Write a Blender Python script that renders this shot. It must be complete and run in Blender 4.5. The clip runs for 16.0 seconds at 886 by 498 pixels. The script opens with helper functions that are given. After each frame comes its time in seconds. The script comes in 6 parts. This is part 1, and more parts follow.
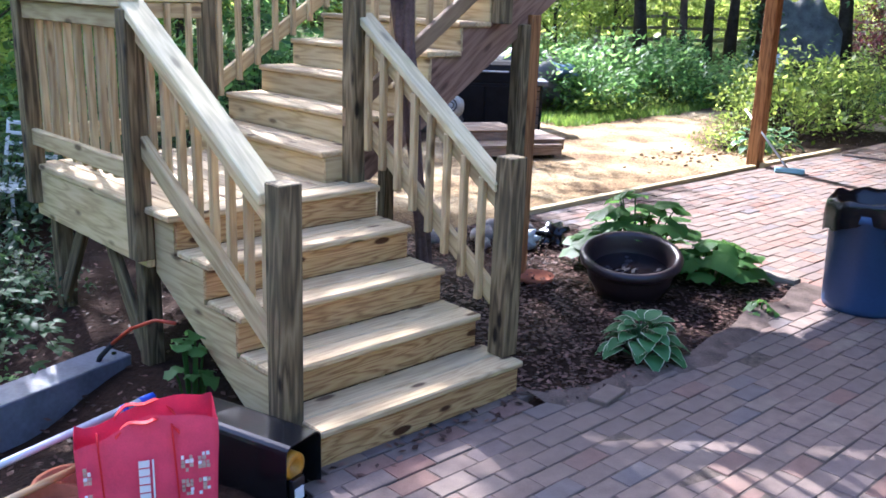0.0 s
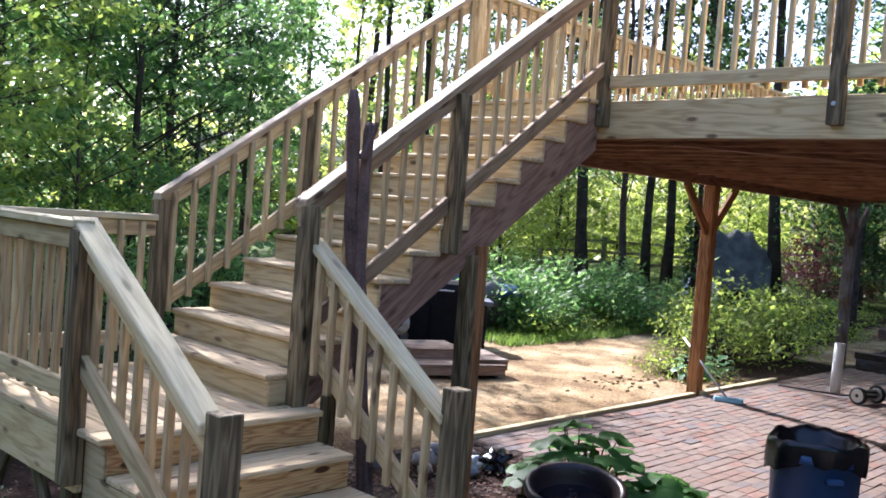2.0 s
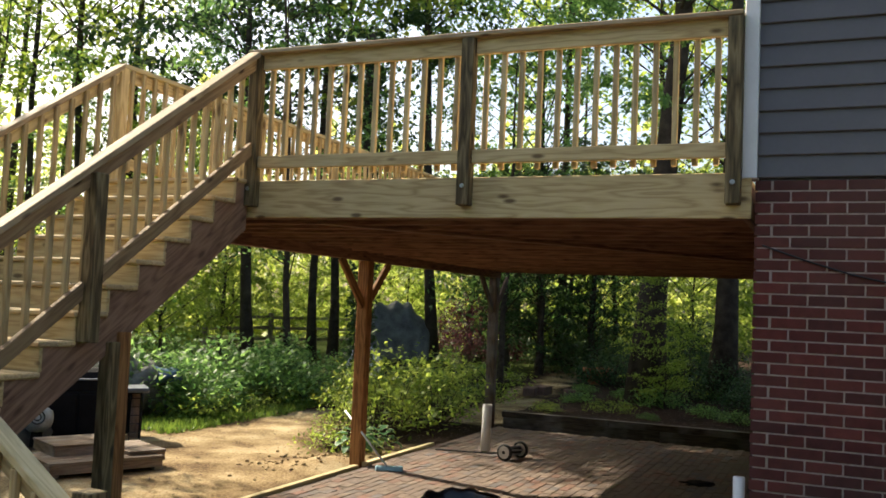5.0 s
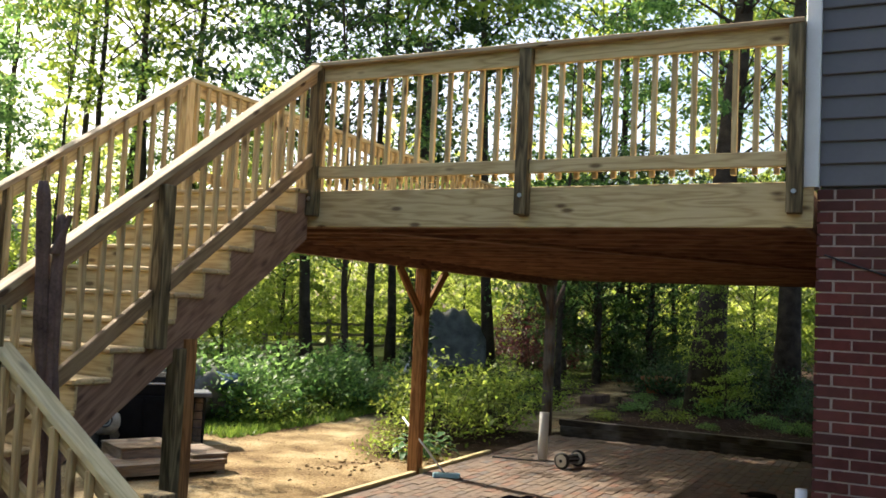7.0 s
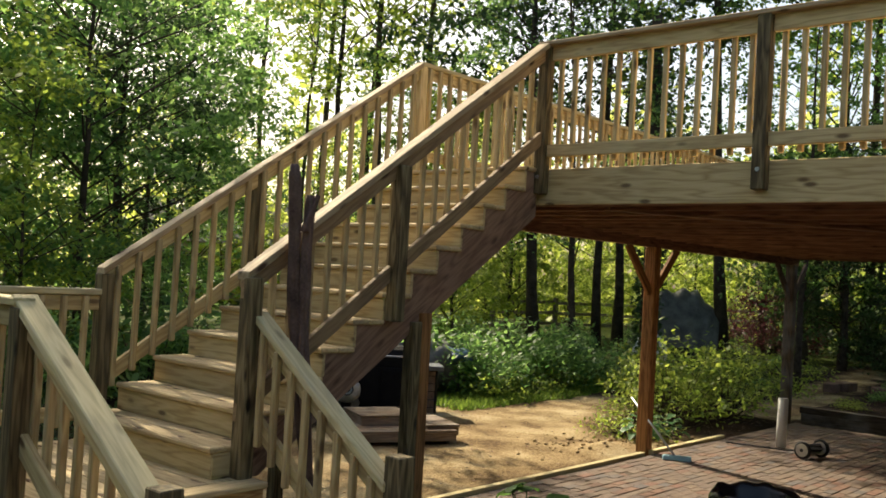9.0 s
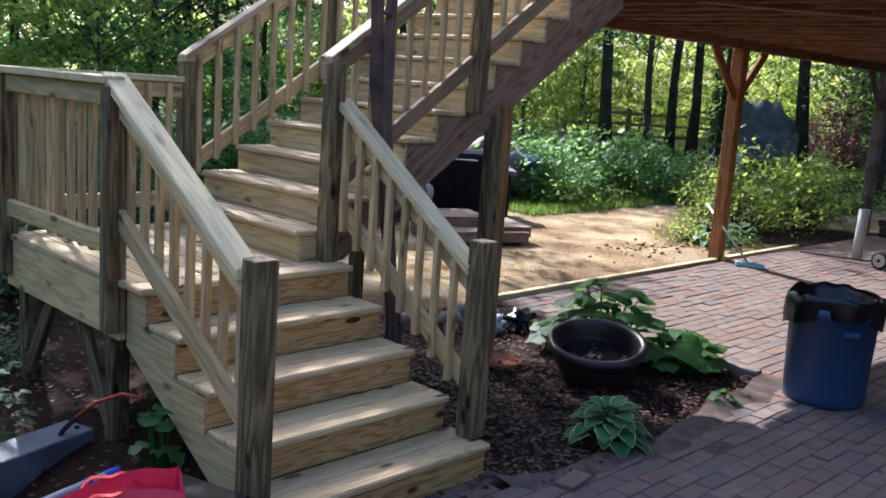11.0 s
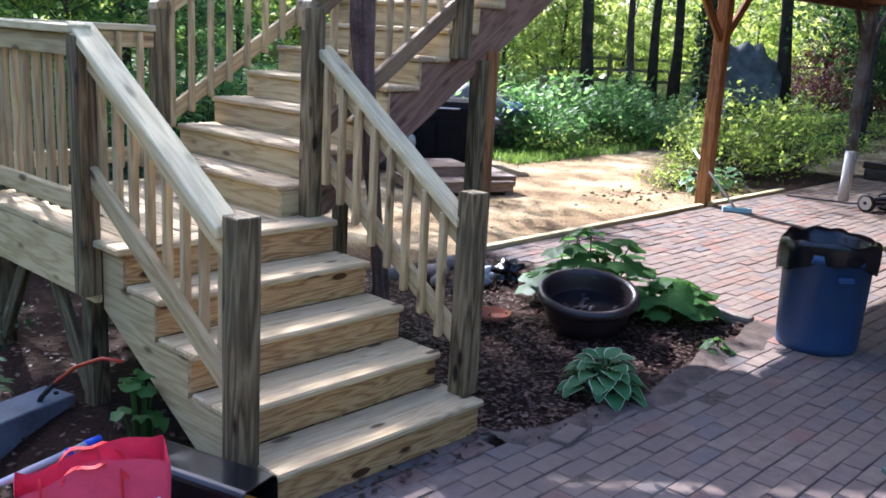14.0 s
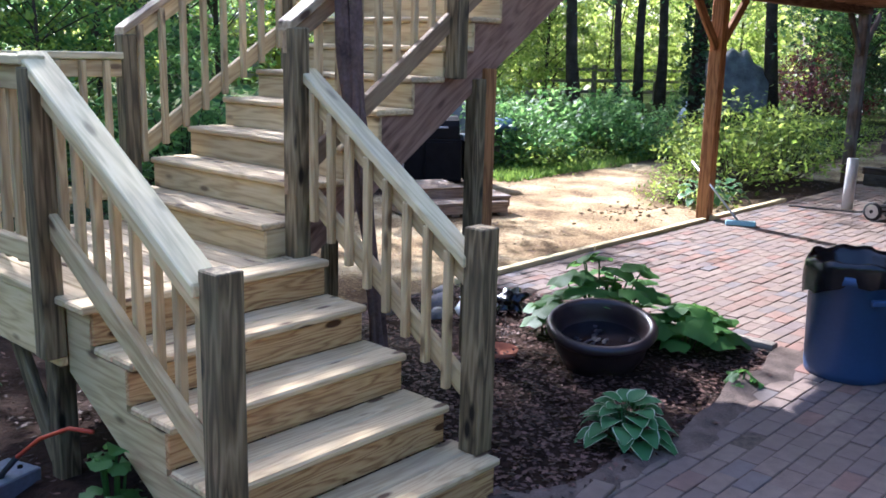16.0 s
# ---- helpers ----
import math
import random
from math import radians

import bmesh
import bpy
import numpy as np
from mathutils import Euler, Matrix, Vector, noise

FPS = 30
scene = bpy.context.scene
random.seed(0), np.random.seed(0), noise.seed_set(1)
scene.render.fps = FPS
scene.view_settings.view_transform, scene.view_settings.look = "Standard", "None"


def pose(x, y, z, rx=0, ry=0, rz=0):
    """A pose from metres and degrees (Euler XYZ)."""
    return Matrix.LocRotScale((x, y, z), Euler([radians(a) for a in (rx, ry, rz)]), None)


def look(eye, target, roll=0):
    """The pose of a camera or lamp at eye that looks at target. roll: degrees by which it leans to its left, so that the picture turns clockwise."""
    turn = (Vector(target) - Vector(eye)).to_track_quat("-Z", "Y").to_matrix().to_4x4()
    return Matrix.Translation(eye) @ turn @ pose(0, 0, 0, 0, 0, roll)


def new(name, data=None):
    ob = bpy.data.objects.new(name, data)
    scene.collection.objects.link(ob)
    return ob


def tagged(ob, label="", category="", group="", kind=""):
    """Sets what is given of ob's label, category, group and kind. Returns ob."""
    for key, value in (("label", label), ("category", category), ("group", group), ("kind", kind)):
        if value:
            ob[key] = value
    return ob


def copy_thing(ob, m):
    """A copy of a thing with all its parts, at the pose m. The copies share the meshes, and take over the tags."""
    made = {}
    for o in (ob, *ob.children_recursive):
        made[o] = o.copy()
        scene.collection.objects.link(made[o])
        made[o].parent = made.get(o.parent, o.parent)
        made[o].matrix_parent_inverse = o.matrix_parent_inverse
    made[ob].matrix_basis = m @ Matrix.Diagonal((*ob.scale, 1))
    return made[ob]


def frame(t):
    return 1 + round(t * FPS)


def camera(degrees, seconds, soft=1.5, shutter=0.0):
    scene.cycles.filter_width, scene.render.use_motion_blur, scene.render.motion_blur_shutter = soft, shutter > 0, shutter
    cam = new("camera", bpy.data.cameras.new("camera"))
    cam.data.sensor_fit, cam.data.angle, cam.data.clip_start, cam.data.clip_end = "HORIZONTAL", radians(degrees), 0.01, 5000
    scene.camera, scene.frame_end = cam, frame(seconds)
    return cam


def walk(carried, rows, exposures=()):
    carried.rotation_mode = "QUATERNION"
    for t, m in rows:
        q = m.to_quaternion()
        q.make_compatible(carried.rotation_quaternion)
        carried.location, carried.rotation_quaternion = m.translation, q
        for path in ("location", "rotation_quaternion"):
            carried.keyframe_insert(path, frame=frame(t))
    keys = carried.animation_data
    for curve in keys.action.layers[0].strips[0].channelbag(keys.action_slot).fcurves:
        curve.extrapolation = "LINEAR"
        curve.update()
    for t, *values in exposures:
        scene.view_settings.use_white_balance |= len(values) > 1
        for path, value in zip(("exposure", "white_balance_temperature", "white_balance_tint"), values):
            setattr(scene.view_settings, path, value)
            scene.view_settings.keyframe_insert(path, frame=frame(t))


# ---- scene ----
cam = camera(51.46, 16.0, soft=1.7)
walk(cam, [(t, look(eye, target, roll)) for t, eye, target, roll in (
    (0, (-3.028, -2.629, 1.815), (-1.698, -1.235, 1.277), 2.0),
    (0.5, (-3.021, -2.616, 1.83), (-1.74, -1.139, 1.409), 2.0),
    (1, (-3.035, -2.622, 1.85), (-1.777, -1.103, 1.516), 2.7),
    (1.5, (-3.049, -2.626, 1.884), (-1.728, -1.143, 1.651), 3.7),
    (2, (-3.043, -2.611, 1.909), (-1.594, -1.235, 1.825), 4.5),
    (2.5, (-3.05, -2.64, 1.943), (-1.51, -1.364, 1.97), 4.5),
    (3, (-3.084, -2.684, 1.928), (-1.437, -1.553, 2.03), 4.0),
    (3.5, (-3.047, -2.702, 1.935), (-1.294, -1.746, 2.049), 3.2),
    (4, (-2.959, -2.695, 1.936), (-1.127, -1.901, 2.056), 2.5),
    (6.5, (-3.019, -2.748, 1.959), (-1.199, -1.93, 2.095), 2.3),
    (7, (-3.034, -2.728, 1.958), (-1.256, -1.823, 2.089), 2.7),
    (7.5, (-3.047, -2.722, 1.953), (-1.321, -1.719, 2.08), 2.8),
    (8, (-3.06, -2.74, 1.956), (-1.386, -1.653, 2.08), 2.6),
    (8.5, (-3.07, -2.738, 1.951), (-1.456, -1.563, 2.062), 2.7),
    (9, (-3.08, -2.738, 1.94), (-1.569, -1.428, 2.001), 3.3),
    (11.5, (-3.108, -2.627, 1.783), (-1.694, -1.288, 1.326), 5.2),
    (12, (-3.095, -2.604, 1.773), (-1.649, -1.33, 1.237), 5.1),
    (12.5, (-3.105, -2.588, 1.798), (-1.663, -1.289, 1.317), 4.6),
    (13, (-3.145, -2.581, 1.826), (-1.713, -1.23, 1.475), 4.5),
    (13.5, (-3.137, -2.565, 1.814), (-1.7, -1.226, 1.437), 4.9),
    (14, (-3.02, -2.525, 1.79), (-1.595, -1.198, 1.334), 3.2),
    (14.5, (-2.826, -2.466, 1.784), (-1.422, -1.123, 1.308), 1.6),
    (15, (-2.731, -2.387, 1.778), (-1.332, -1.051, 1.274), 2.3),
    (15.5, (-2.73, -2.251, 1.789), (-1.284, -0.949, 1.327), 2.6),
    (16, (-2.746, -2.163, 1.797), (-1.297, -0.851, 1.374), 1.4),
)], exposures=((0.0, 2.75, 5050, 24), (1.0, 2.38, 4950, 22), (2.0, 2.1, 5200, 24), (3.0, 1.64, 6600, 13), (4.0, 1.32, 6800, 9), (6.5, 1.8, 6250, 12), (7.5, 1.42, 6750, 10), (9.0, 1.17, 7000, 9), (11.5, 1.85, 4950, 22), (12.0, 1.9, 4950, 22), (12.5, 2.23, 4950, 22), (13.0, 2.32, 4950, 22), (14.0, 2.33, 5000, 22), (15.0, 2.33, 5000, 22), (16.0, 2.35, 4950, 22)))

# ---- world, sun ----
SUN_FROM = Vector((0.27, 0.96, 0.0)).normalized()
SUN_ELEV = radians(38)
world = bpy.data.worlds.new("sky")
scene.world = world
world.use_nodes = True
wn = world.node_tree
sky = wn.nodes.new("ShaderNodeTexSky")
sky.sky_type = "NISHITA"
sky.sun_disc = False
sky.sun_elevation = SUN_ELEV
sky.sun_rotation = math.atan2(SUN_FROM.x, SUN_FROM.y)
sky.air_density, sky.dust_density, sky.ozone_density = 1.0, 3.5, 0.6
wn.links.new(sky.outputs[0], wn.nodes["Background"].inputs[0])
wn.nodes["Background"].inputs[1].default_value = 0.105
sun_data = bpy.data.lights.new("sun", "SUN")
sun_data.energy, sun_data.angle, sun_data.color = 4.35, radians(0.6), (1.0, 0.9, 0.72)
sun = new("sun", sun_data)
sun.matrix_world = look((SUN_FROM * math.cos(SUN_ELEV) + Vector((0, 0, math.sin(SUN_ELEV)))) * 60, (0, 0, 0))

# ---- materials ----
def material(name):
    m = bpy.data.materials.new(name)
    m.use_nodes = True
    return m, m.node_tree.nodes, m.node_tree.links, m.node_tree.nodes["Principled BSDF"]


def ramp(nodes, stops):
    r = nodes.new("ShaderNodeValToRGB")
    while len(r.color_ramp.elements) < len(stops):
        r.color_ramp.elements.new(0.5)
    for e, (p, c) in zip(r.color_ramp.elements, stops):
        e.position, e.color = p, (*c, 1)
    return r


def wood(name, dark, mid, light, rough=0.75, knots=0.5, stain=(0.5, 0.5, 0.5), stain_amount=0.25, rings_across=6.5):
    """Board wood: grain along the local x axis, a new place in the grain for each board, knots and weather stains."""
    m, n, l, b = material(name)
    tc, info = n.new("ShaderNodeTexCoord"), n.new("ShaderNodeObjectInfo")
    off = n.new("ShaderNodeVectorMath"); off.operation = "MULTIPLY_ADD"
    off.inputs[0].default_value = (1, 1, 1)
    mul = n.new("ShaderNodeVectorMath"); mul.operation = "SCALE"
    mul.inputs[0].default_value = (37.0, 5.3, 7.9)
    l.new(info.outputs["Random"], mul.inputs["Scale"])
    add = n.new("ShaderNodeVectorMath"); add.operation = "ADD"
    l.new(tc.outputs["Object"], add.inputs[0]); l.new(mul.outputs[0], add.inputs[1])
    mp = n.new("ShaderNodeMapping"); mp.inputs["Scale"].default_value = (0.7, 7, 7)
    l.new(add.outputs[0], mp.inputs[0])
    warp = n.new("ShaderNodeTexNoise"); warp.inputs["Scale"].default_value = 1.6; warp.inputs["Detail"].default_value = 3
    l.new(mp.outputs[0], warp.inputs[0])
    wav = n.new("ShaderNodeMath"); wav.operation = "MULTIPLY"; wav.inputs[1].default_value = rings_across
    l.new(warp.outputs[0], wav.inputs[0])
    fr = n.new("ShaderNodeMath"); fr.operation = "PINGPONG"; fr.inputs[1].default_value = 0.5
    l.new(wav.outputs[0], fr.inputs[0])
    fine = n.new("ShaderNodeTexNoise"); fine.inputs["Scale"].default_value = 1.0; fine.inputs["Detail"].default_value = 4
    mp2 = n.new("ShaderNodeMapping"); mp2.inputs["Scale"].default_value = (5, 120, 120)
    l.new(add.outputs[0], mp2.inputs[0]); l.new(mp2.outputs[0], fine.inputs[0])
    mix = n.new("ShaderNodeMath"); mix.operation = "MULTIPLY_ADD"; mix.inputs[1].default_value = 0.45
    sc = n.new("ShaderNodeMath"); sc.operation = "MULTIPLY"; sc.inputs[1].default_value = 1.25
    l.new(fr.outputs[0], sc.inputs[0]); l.new(fine.outputs[0], mix.inputs[0]); l.new(sc.outputs[0], mix.inputs[2])
    rp = ramp(n, [(0.15, light), (0.5, mid), (0.95, dark)])
    l.new(mix.outputs[0], rp.inputs[0])
    # knots
    vor = n.new("ShaderNodeTexVoronoi"); vor.inputs["Scale"].default_value = 1.0
    mp3 = n.new("ShaderNodeMapping"); mp3.inputs["Scale"].default_value = (3.2, 9, 9)
    l.new(add.outputs[0], mp3.inputs[0]); l.new(mp3.outputs[0], vor.inputs[0])
    kr = ramp(n, [(0.09, (1, 1, 1)), (0.19, (0, 0, 0))])
    l.new(vor.outputs["Distance"], kr.inputs[0])
    kk = n.new("ShaderNodeMath"); kk.operation = "MULTIPLY"; kk.inputs[1].default_value = knots
    l.new(kr.outputs[0], kk.inputs[0])
    mk = n.new("ShaderNodeMix"); mk.data_type = "RGBA"
    mk.inputs["B"].default_value = (dark[0] * 0.3, dark[1] * 0.25, dark[2] * 0.25, 1)
    l.new(kk.outputs[0], mk.inputs["Factor"]); l.new(rp.outputs[0], mk.inputs["A"])
    # weather stains, large
    st = n.new("ShaderNodeTexNoise"); st.inputs["Scale"].default_value = 2.2; st.inputs["Detail"].default_value = 5
    l.new(add.outputs[0], st.inputs[0])
    sr = ramp(n, [(0.48, (0, 0, 0)), (0.72, (1, 1, 1))])
    l.new(st.outputs[0], sr.inputs[0])
    sm = n.new("ShaderNodeMath"); sm.operation = "MULTIPLY"; sm.inputs[1].default_value = stain_amount
    l.new(sr.outputs[0], sm.inputs[0])
    ms = n.new("ShaderNodeMix"); ms.data_type = "RGBA"; ms.inputs["B"].default_value = (*stain, 1)
    l.new(sm.outputs[0], ms.inputs["Factor"]); l.new(mk.outputs["Result"], ms.inputs["A"])
    # board to board brightness
    hs = n.new("ShaderNodeHueSaturation")
    br = n.new("ShaderNodeMath"); br.operation = "MULTIPLY_ADD"; br.inputs[1].default_value = 0.35; br.inputs[2].default_value = 0.82
    l.new(info.outputs["Random"], br.inputs[0]); l.new(br.outputs[0], hs.inputs["Value"])
    l.new(ms.outputs["Result"], hs.inputs["Color"]); l.new(hs.outputs[0], b.inputs["Base Color"])
    b.inputs["Roughness"].default_value = rough
    b.inputs["Specular IOR Level"].default_value = 0.25
    bp = n.new("ShaderNodeBump"); bp.inputs["Strength"].default_value = 0.25; bp.inputs["Distance"].default_value = 0.003
    l.new(mix.outputs[0], bp.inputs["Height"]); l.new(bp.outputs[0], b.inputs["Normal"])
    return m


def plain(name, color, rough=0.6, metal=0.0, vary=0.25, scale=8.0, bump=0.1, coat=0.0):
    m, n, l, b = material(name)
    tc = n.new("ShaderNodeTexCoord")
    a = n.new("ShaderNodeTexNoise"); a.inputs["Scale"].default_value = scale; a.inputs["Detail"].default_value = 6
    c = n.new("ShaderNodeTexNoise"); c.inputs["Scale"].default_value = scale * 9; c.inputs["Detail"].default_value = 3
    l.new(tc.outputs["Object"], a.inputs[0]); l.new(tc.outputs["Object"], c.inputs[0])
    s = n.new("ShaderNodeMath"); s.operation = "MULTIPLY_ADD"; s.inputs[1].default_value = 0.5
    l.new(c.outputs[0], s.inputs[0]); l.new(a.outputs[0], s.inputs[2])
    r = ramp(n, [(0.45, tuple(v * (1 - vary) for v in color)), (1.05, tuple(min(1, v * (1 + vary)) for v in color))])
    l.new(s.outputs[0], r.inputs[0]); l.new(r.outputs[0], b.inputs["Base Color"])
    b.inputs["Roughness"].default_value, b.inputs["Metallic"].default_value = rough, metal
    b.inputs["Specular IOR Level"].default_value = 0.12 if rough > 0.8 else 0.4
    b.inputs["Coat Weight"].default_value = coat
    bp = n.new("ShaderNodeBump"); bp.inputs["Strength"].default_value = bump; bp.inputs["Distance"].default_value = 0.01
    l.new(s.outputs[0], bp.inputs["Height"]); l.new(bp.outputs[0], b.inputs["Normal"])
    return m


def pieces(name, colors, rough=0.9, island=False, scale=14.0, bump=0.5, dust=(0.135, 0.102, 0.078)):
    """Bricks: each piece takes its own colour, with grain and stains over it."""
    m, n, l, b = material(name)
    tc = n.new("ShaderNodeNewGeometry")
    if island:
        rnd = tc.outputs["Random Per Island"]
    else:
        rnd = n.new("ShaderNodeObjectInfo").outputs["Random"]
    r = ramp(n, [(i / max(1, len(colors) - 1), c) for i, c in enumerate(colors)])
    r.color_ramp.interpolation = "CONSTANT" if len(colors) > 3 else "LINEAR"
    l.new(rnd, r.inputs[0])
    a = n.new("ShaderNodeTexNoise"); a.inputs["Scale"].default_value = scale; a.inputs["Detail"].default_value = 6
    c = n.new("ShaderNodeTexNoise"); c.inputs["Scale"].default_value = scale * 12; c.inputs["Detail"].default_value = 3
    d = n.new("ShaderNodeTexNoise"); d.inputs["Scale"].default_value = 0.9; d.inputs["Detail"].default_value = 4
    for t in (a, c, d):
        l.new(tc.outputs["Position"], t.inputs[0])
    s = n.new("ShaderNodeMath"); s.operation = "MULTIPLY_ADD"; s.inputs[1].default_value = 0.55
    l.new(c.outputs[0], s.inputs[0]); l.new(a.outputs[0], s.inputs[2])
    v = n.new("ShaderNodeMath"); v.operation = "MULTIPLY_ADD"; v.inputs[1].default_value = 0.9; v.inputs[2].default_value = 0.3
    l.new(s.outputs[0], v.inputs[0])
    hs = n.new("ShaderNodeHueSaturation"); l.new(v.outputs[0], hs.inputs["Value"]); l.new(r.outputs[0], hs.inputs["Color"])
    dr = ramp(n, [(0.42, (0, 0, 0)), (0.62, (0.65, 0.65, 0.65))]); l.new(d.outputs[0], dr.inputs[0])
    mx = n.new("ShaderNodeMix"); mx.data_type = "RGBA"; mx.inputs["B"].default_value = (*dust, 1)
    l.new(dr.outputs[0], mx.inputs["Factor"]); l.new(hs.outputs[0], mx.inputs["A"])
    l.new(mx.outputs["Result"], b.inputs["Base Color"])
    b.inputs["Roughness"].default_value = rough
    b.inputs["Specular IOR Level"].default_value = 0.25
    bp = n.new("ShaderNodeBump"); bp.inputs["Strength"].default_value = bump; bp.inputs["Distance"].default_value = 0.004
    l.new(s.outputs[0], bp.inputs["Height"]); l.new(bp.outputs[0], b.inputs["Normal"])
    return m


def foliage(name, dark, light, glow=0.45, hue=0.485, sheen=0.3):
    """Leaves: colour from leaf to leaf, and daylight through them."""
    m, n, l, b = material(name)
    geo = n.new("ShaderNodeNewGeometry")
    r = ramp(n, [(0.0, dark), (0.65, tuple((p + q) / 2 for p, q in zip(dark, light))), (1.0, light)])
    l.new(geo.outputs["Random Per Island"], r.inputs[0]); l.new(r.outputs[0], b.inputs["Base Color"])
    b.inputs["Roughness"].default_value = 0.5
    b.inputs["Specular IOR Level"].default_value = sheen
    tr = n.new("ShaderNodeBsdfTranslucent")
    hs = n.new("ShaderNodeHueSaturation"); hs.inputs["Hue"].default_value = hue; hs.inputs["Value"].default_value = 2.1
    l.new(r.outputs[0], hs.inputs["Color"]); l.new(hs.outputs[0], tr.inputs[0])
    mx = n.new("ShaderNodeMixShader"); mx.inputs[0].default_value = glow
    l.new(b.outputs[0], mx.inputs[1]); l.new(tr.outputs[0], mx.inputs[2])
    l.new(mx.outputs[0], n["Material Output"].inputs[0])
    return m


PINE = wood("new pine", (0.36, 0.25, 0.112), (0.525, 0.40, 0.195), (0.59, 0.465, 0.245), knots=0.9, stain=(0.42, 0.33, 0.2))
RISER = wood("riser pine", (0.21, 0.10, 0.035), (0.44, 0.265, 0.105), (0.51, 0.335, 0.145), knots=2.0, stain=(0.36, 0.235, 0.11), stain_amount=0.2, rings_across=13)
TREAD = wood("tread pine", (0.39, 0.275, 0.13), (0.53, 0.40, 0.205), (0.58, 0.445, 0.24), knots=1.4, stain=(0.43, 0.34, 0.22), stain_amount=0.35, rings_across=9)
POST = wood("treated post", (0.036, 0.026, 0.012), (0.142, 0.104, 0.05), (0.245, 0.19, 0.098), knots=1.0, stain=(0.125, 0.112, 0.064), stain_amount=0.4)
RAIL = wood("rail cap", (0.45, 0.365, 0.19), (0.60, 0.495, 0.265), (0.665, 0.56, 0.32), knots=0.6, stain=(0.40, 0.35, 0.245), stain_amount=0.4)
# Weathered tan and brown, darkened further for the shade on the rails' near side.
RAILTAN = wood("shade-toned tan cap board", (0.25, 0.175, 0.095), (0.38, 0.285, 0.165), (0.46, 0.36, 0.22), knots=1.0, stain=(0.27, 0.2, 0.13), stain_amount=0.5)
TANPINE = wood("browned, shade-toned pine", (0.19, 0.12, 0.06), (0.30, 0.20, 0.105), (0.37, 0.26, 0.14), knots=1.0, stain=(0.2, 0.13, 0.075), stain_amount=0.5)
BALUSTER = wood("baluster pine", (0.31, 0.21, 0.095), (0.475, 0.36, 0.178), (0.55, 0.43, 0.225), knots=0.8, stain=(0.3, 0.215, 0.12), stain_amount=0.4)
STAIN = wood("red-brown stained board", (0.13, 0.06, 0.035), (0.24, 0.12, 0.07), (0.30, 0.16, 0.09), knots=0.6, stain=(0.2, 0.11, 0.07))
OLDPOST = wood("brown deck post", (0.14, 0.06, 0.02), (0.30, 0.14, 0.05), (0.38, 0.19, 0.07), knots=0.5, stain=(0.16, 0.10, 0.05))
BROWNWOOD = wood("brown old planks", (0.11, 0.07, 0.04), (0.2, 0.135, 0.085), (0.26, 0.18, 0.115), knots=0.5)
# Weathered brown for the far deck post, its shade worked into the colour.
SHADEPOST = wood("weathered brown post, shade in colour", (0.05, 0.03, 0.018), (0.105, 0.065, 0.038), (0.14, 0.09, 0.055), knots=0.5)
STRINGER = wood("faded red-brown stringer", (0.17, 0.095, 0.06), (0.285, 0.17, 0.11), (0.34, 0.215, 0.145), knots=0.6, stain=(0.24, 0.15, 0.1))
DARKWOOD = wood("dark old sleeper", (0.03, 0.022, 0.016), (0.06, 0.045, 0.033), (0.085, 0.064, 0.047), knots=0.5)
GREYWOOD = wood("grey weathered timber", (0.10, 0.08, 0.06), (0.2, 0.17, 0.13), (0.28, 0.24, 0.19), knots=0.5)
BARK = plain("bark", (0.055, 0.043, 0.032), 0.95, vary=0.6, scale=5, bump=0.9)
CEDAR = plain("stripped cedar", (0.115, 0.076, 0.062), 0.85, vary=0.6, scale=7, bump=0.8)
PAVER = [(0.195, 0.108, 0.08), (0.13, 0.116, 0.112), (0.184, 0.132, 0.101), (0.165, 0.121, 0.096), (0.195, 0.143, 0.109), (0.154, 0.117, 0.098), (0.21, 0.124, 0.089), (0.187, 0.139, 0.109), (0.173, 0.128, 0.104), (0.206, 0.158, 0.121), (0.147, 0.113, 0.101), (0.187, 0.136, 0.104), (0.169, 0.127, 0.104), (0.176, 0.127, 0.099)]
PAVER = [tuple(0.88 * (0.95 * v + 0.05 * m) for v, m in zip(c, (0.178, 0.128, 0.102))) for c in PAVER]
PAVE_ONE = pieces("patio brick", PAVER)
PAVE_REST = pieces("patio brick field", PAVER, island=True)
WALLRED = [(0.092, 0.026, 0.021), (0.072, 0.021, 0.018), (0.105, 0.03, 0.024), (0.08, 0.024, 0.02), (0.056, 0.019, 0.017), (0.095, 0.027, 0.021)]
WALLRED = [(p * 1.22, q * 1.12, v * 1.1) for p, q, v in WALLRED]
WALL_ONE = pieces("wall brick", WALLRED, dust=(0.09, 0.05, 0.04))
WALL_REST = pieces("wall brick field", WALLRED, island=True, dust=(0.09, 0.05, 0.04))
MORTAR = plain("mortar", (0.33, 0.26, 0.22), 0.95, scale=20, bump=0.5)
SIDING = plain("grey vinyl siding", (0.112, 0.106, 0.108), 0.55, vary=0.08, scale=4)
WHITE = plain("white painted trim", (0.72, 0.72, 0.70), 0.5, vary=0.06)
LEAF_MID = foliage("mid green leaves", (0.046, 0.11, 0.03), (0.205, 0.33, 0.09), 0.52, 0.495)
LEAF_SUN = foliage("spring green leaves", (0.085, 0.15, 0.02), (0.27, 0.34, 0.06), 0.55)
# Paler than near leaves: the sunlit far haze is put into the colour.
LEAF_FAR = foliage("far leaves, bright haze in colour", (0.16, 0.215, 0.04), (0.37, 0.42, 0.10), 0.55)
LEAF_DARK = foliage("dark evergreen leaves", (0.016, 0.045, 0.016), (0.065, 0.115, 0.035), 0.3)
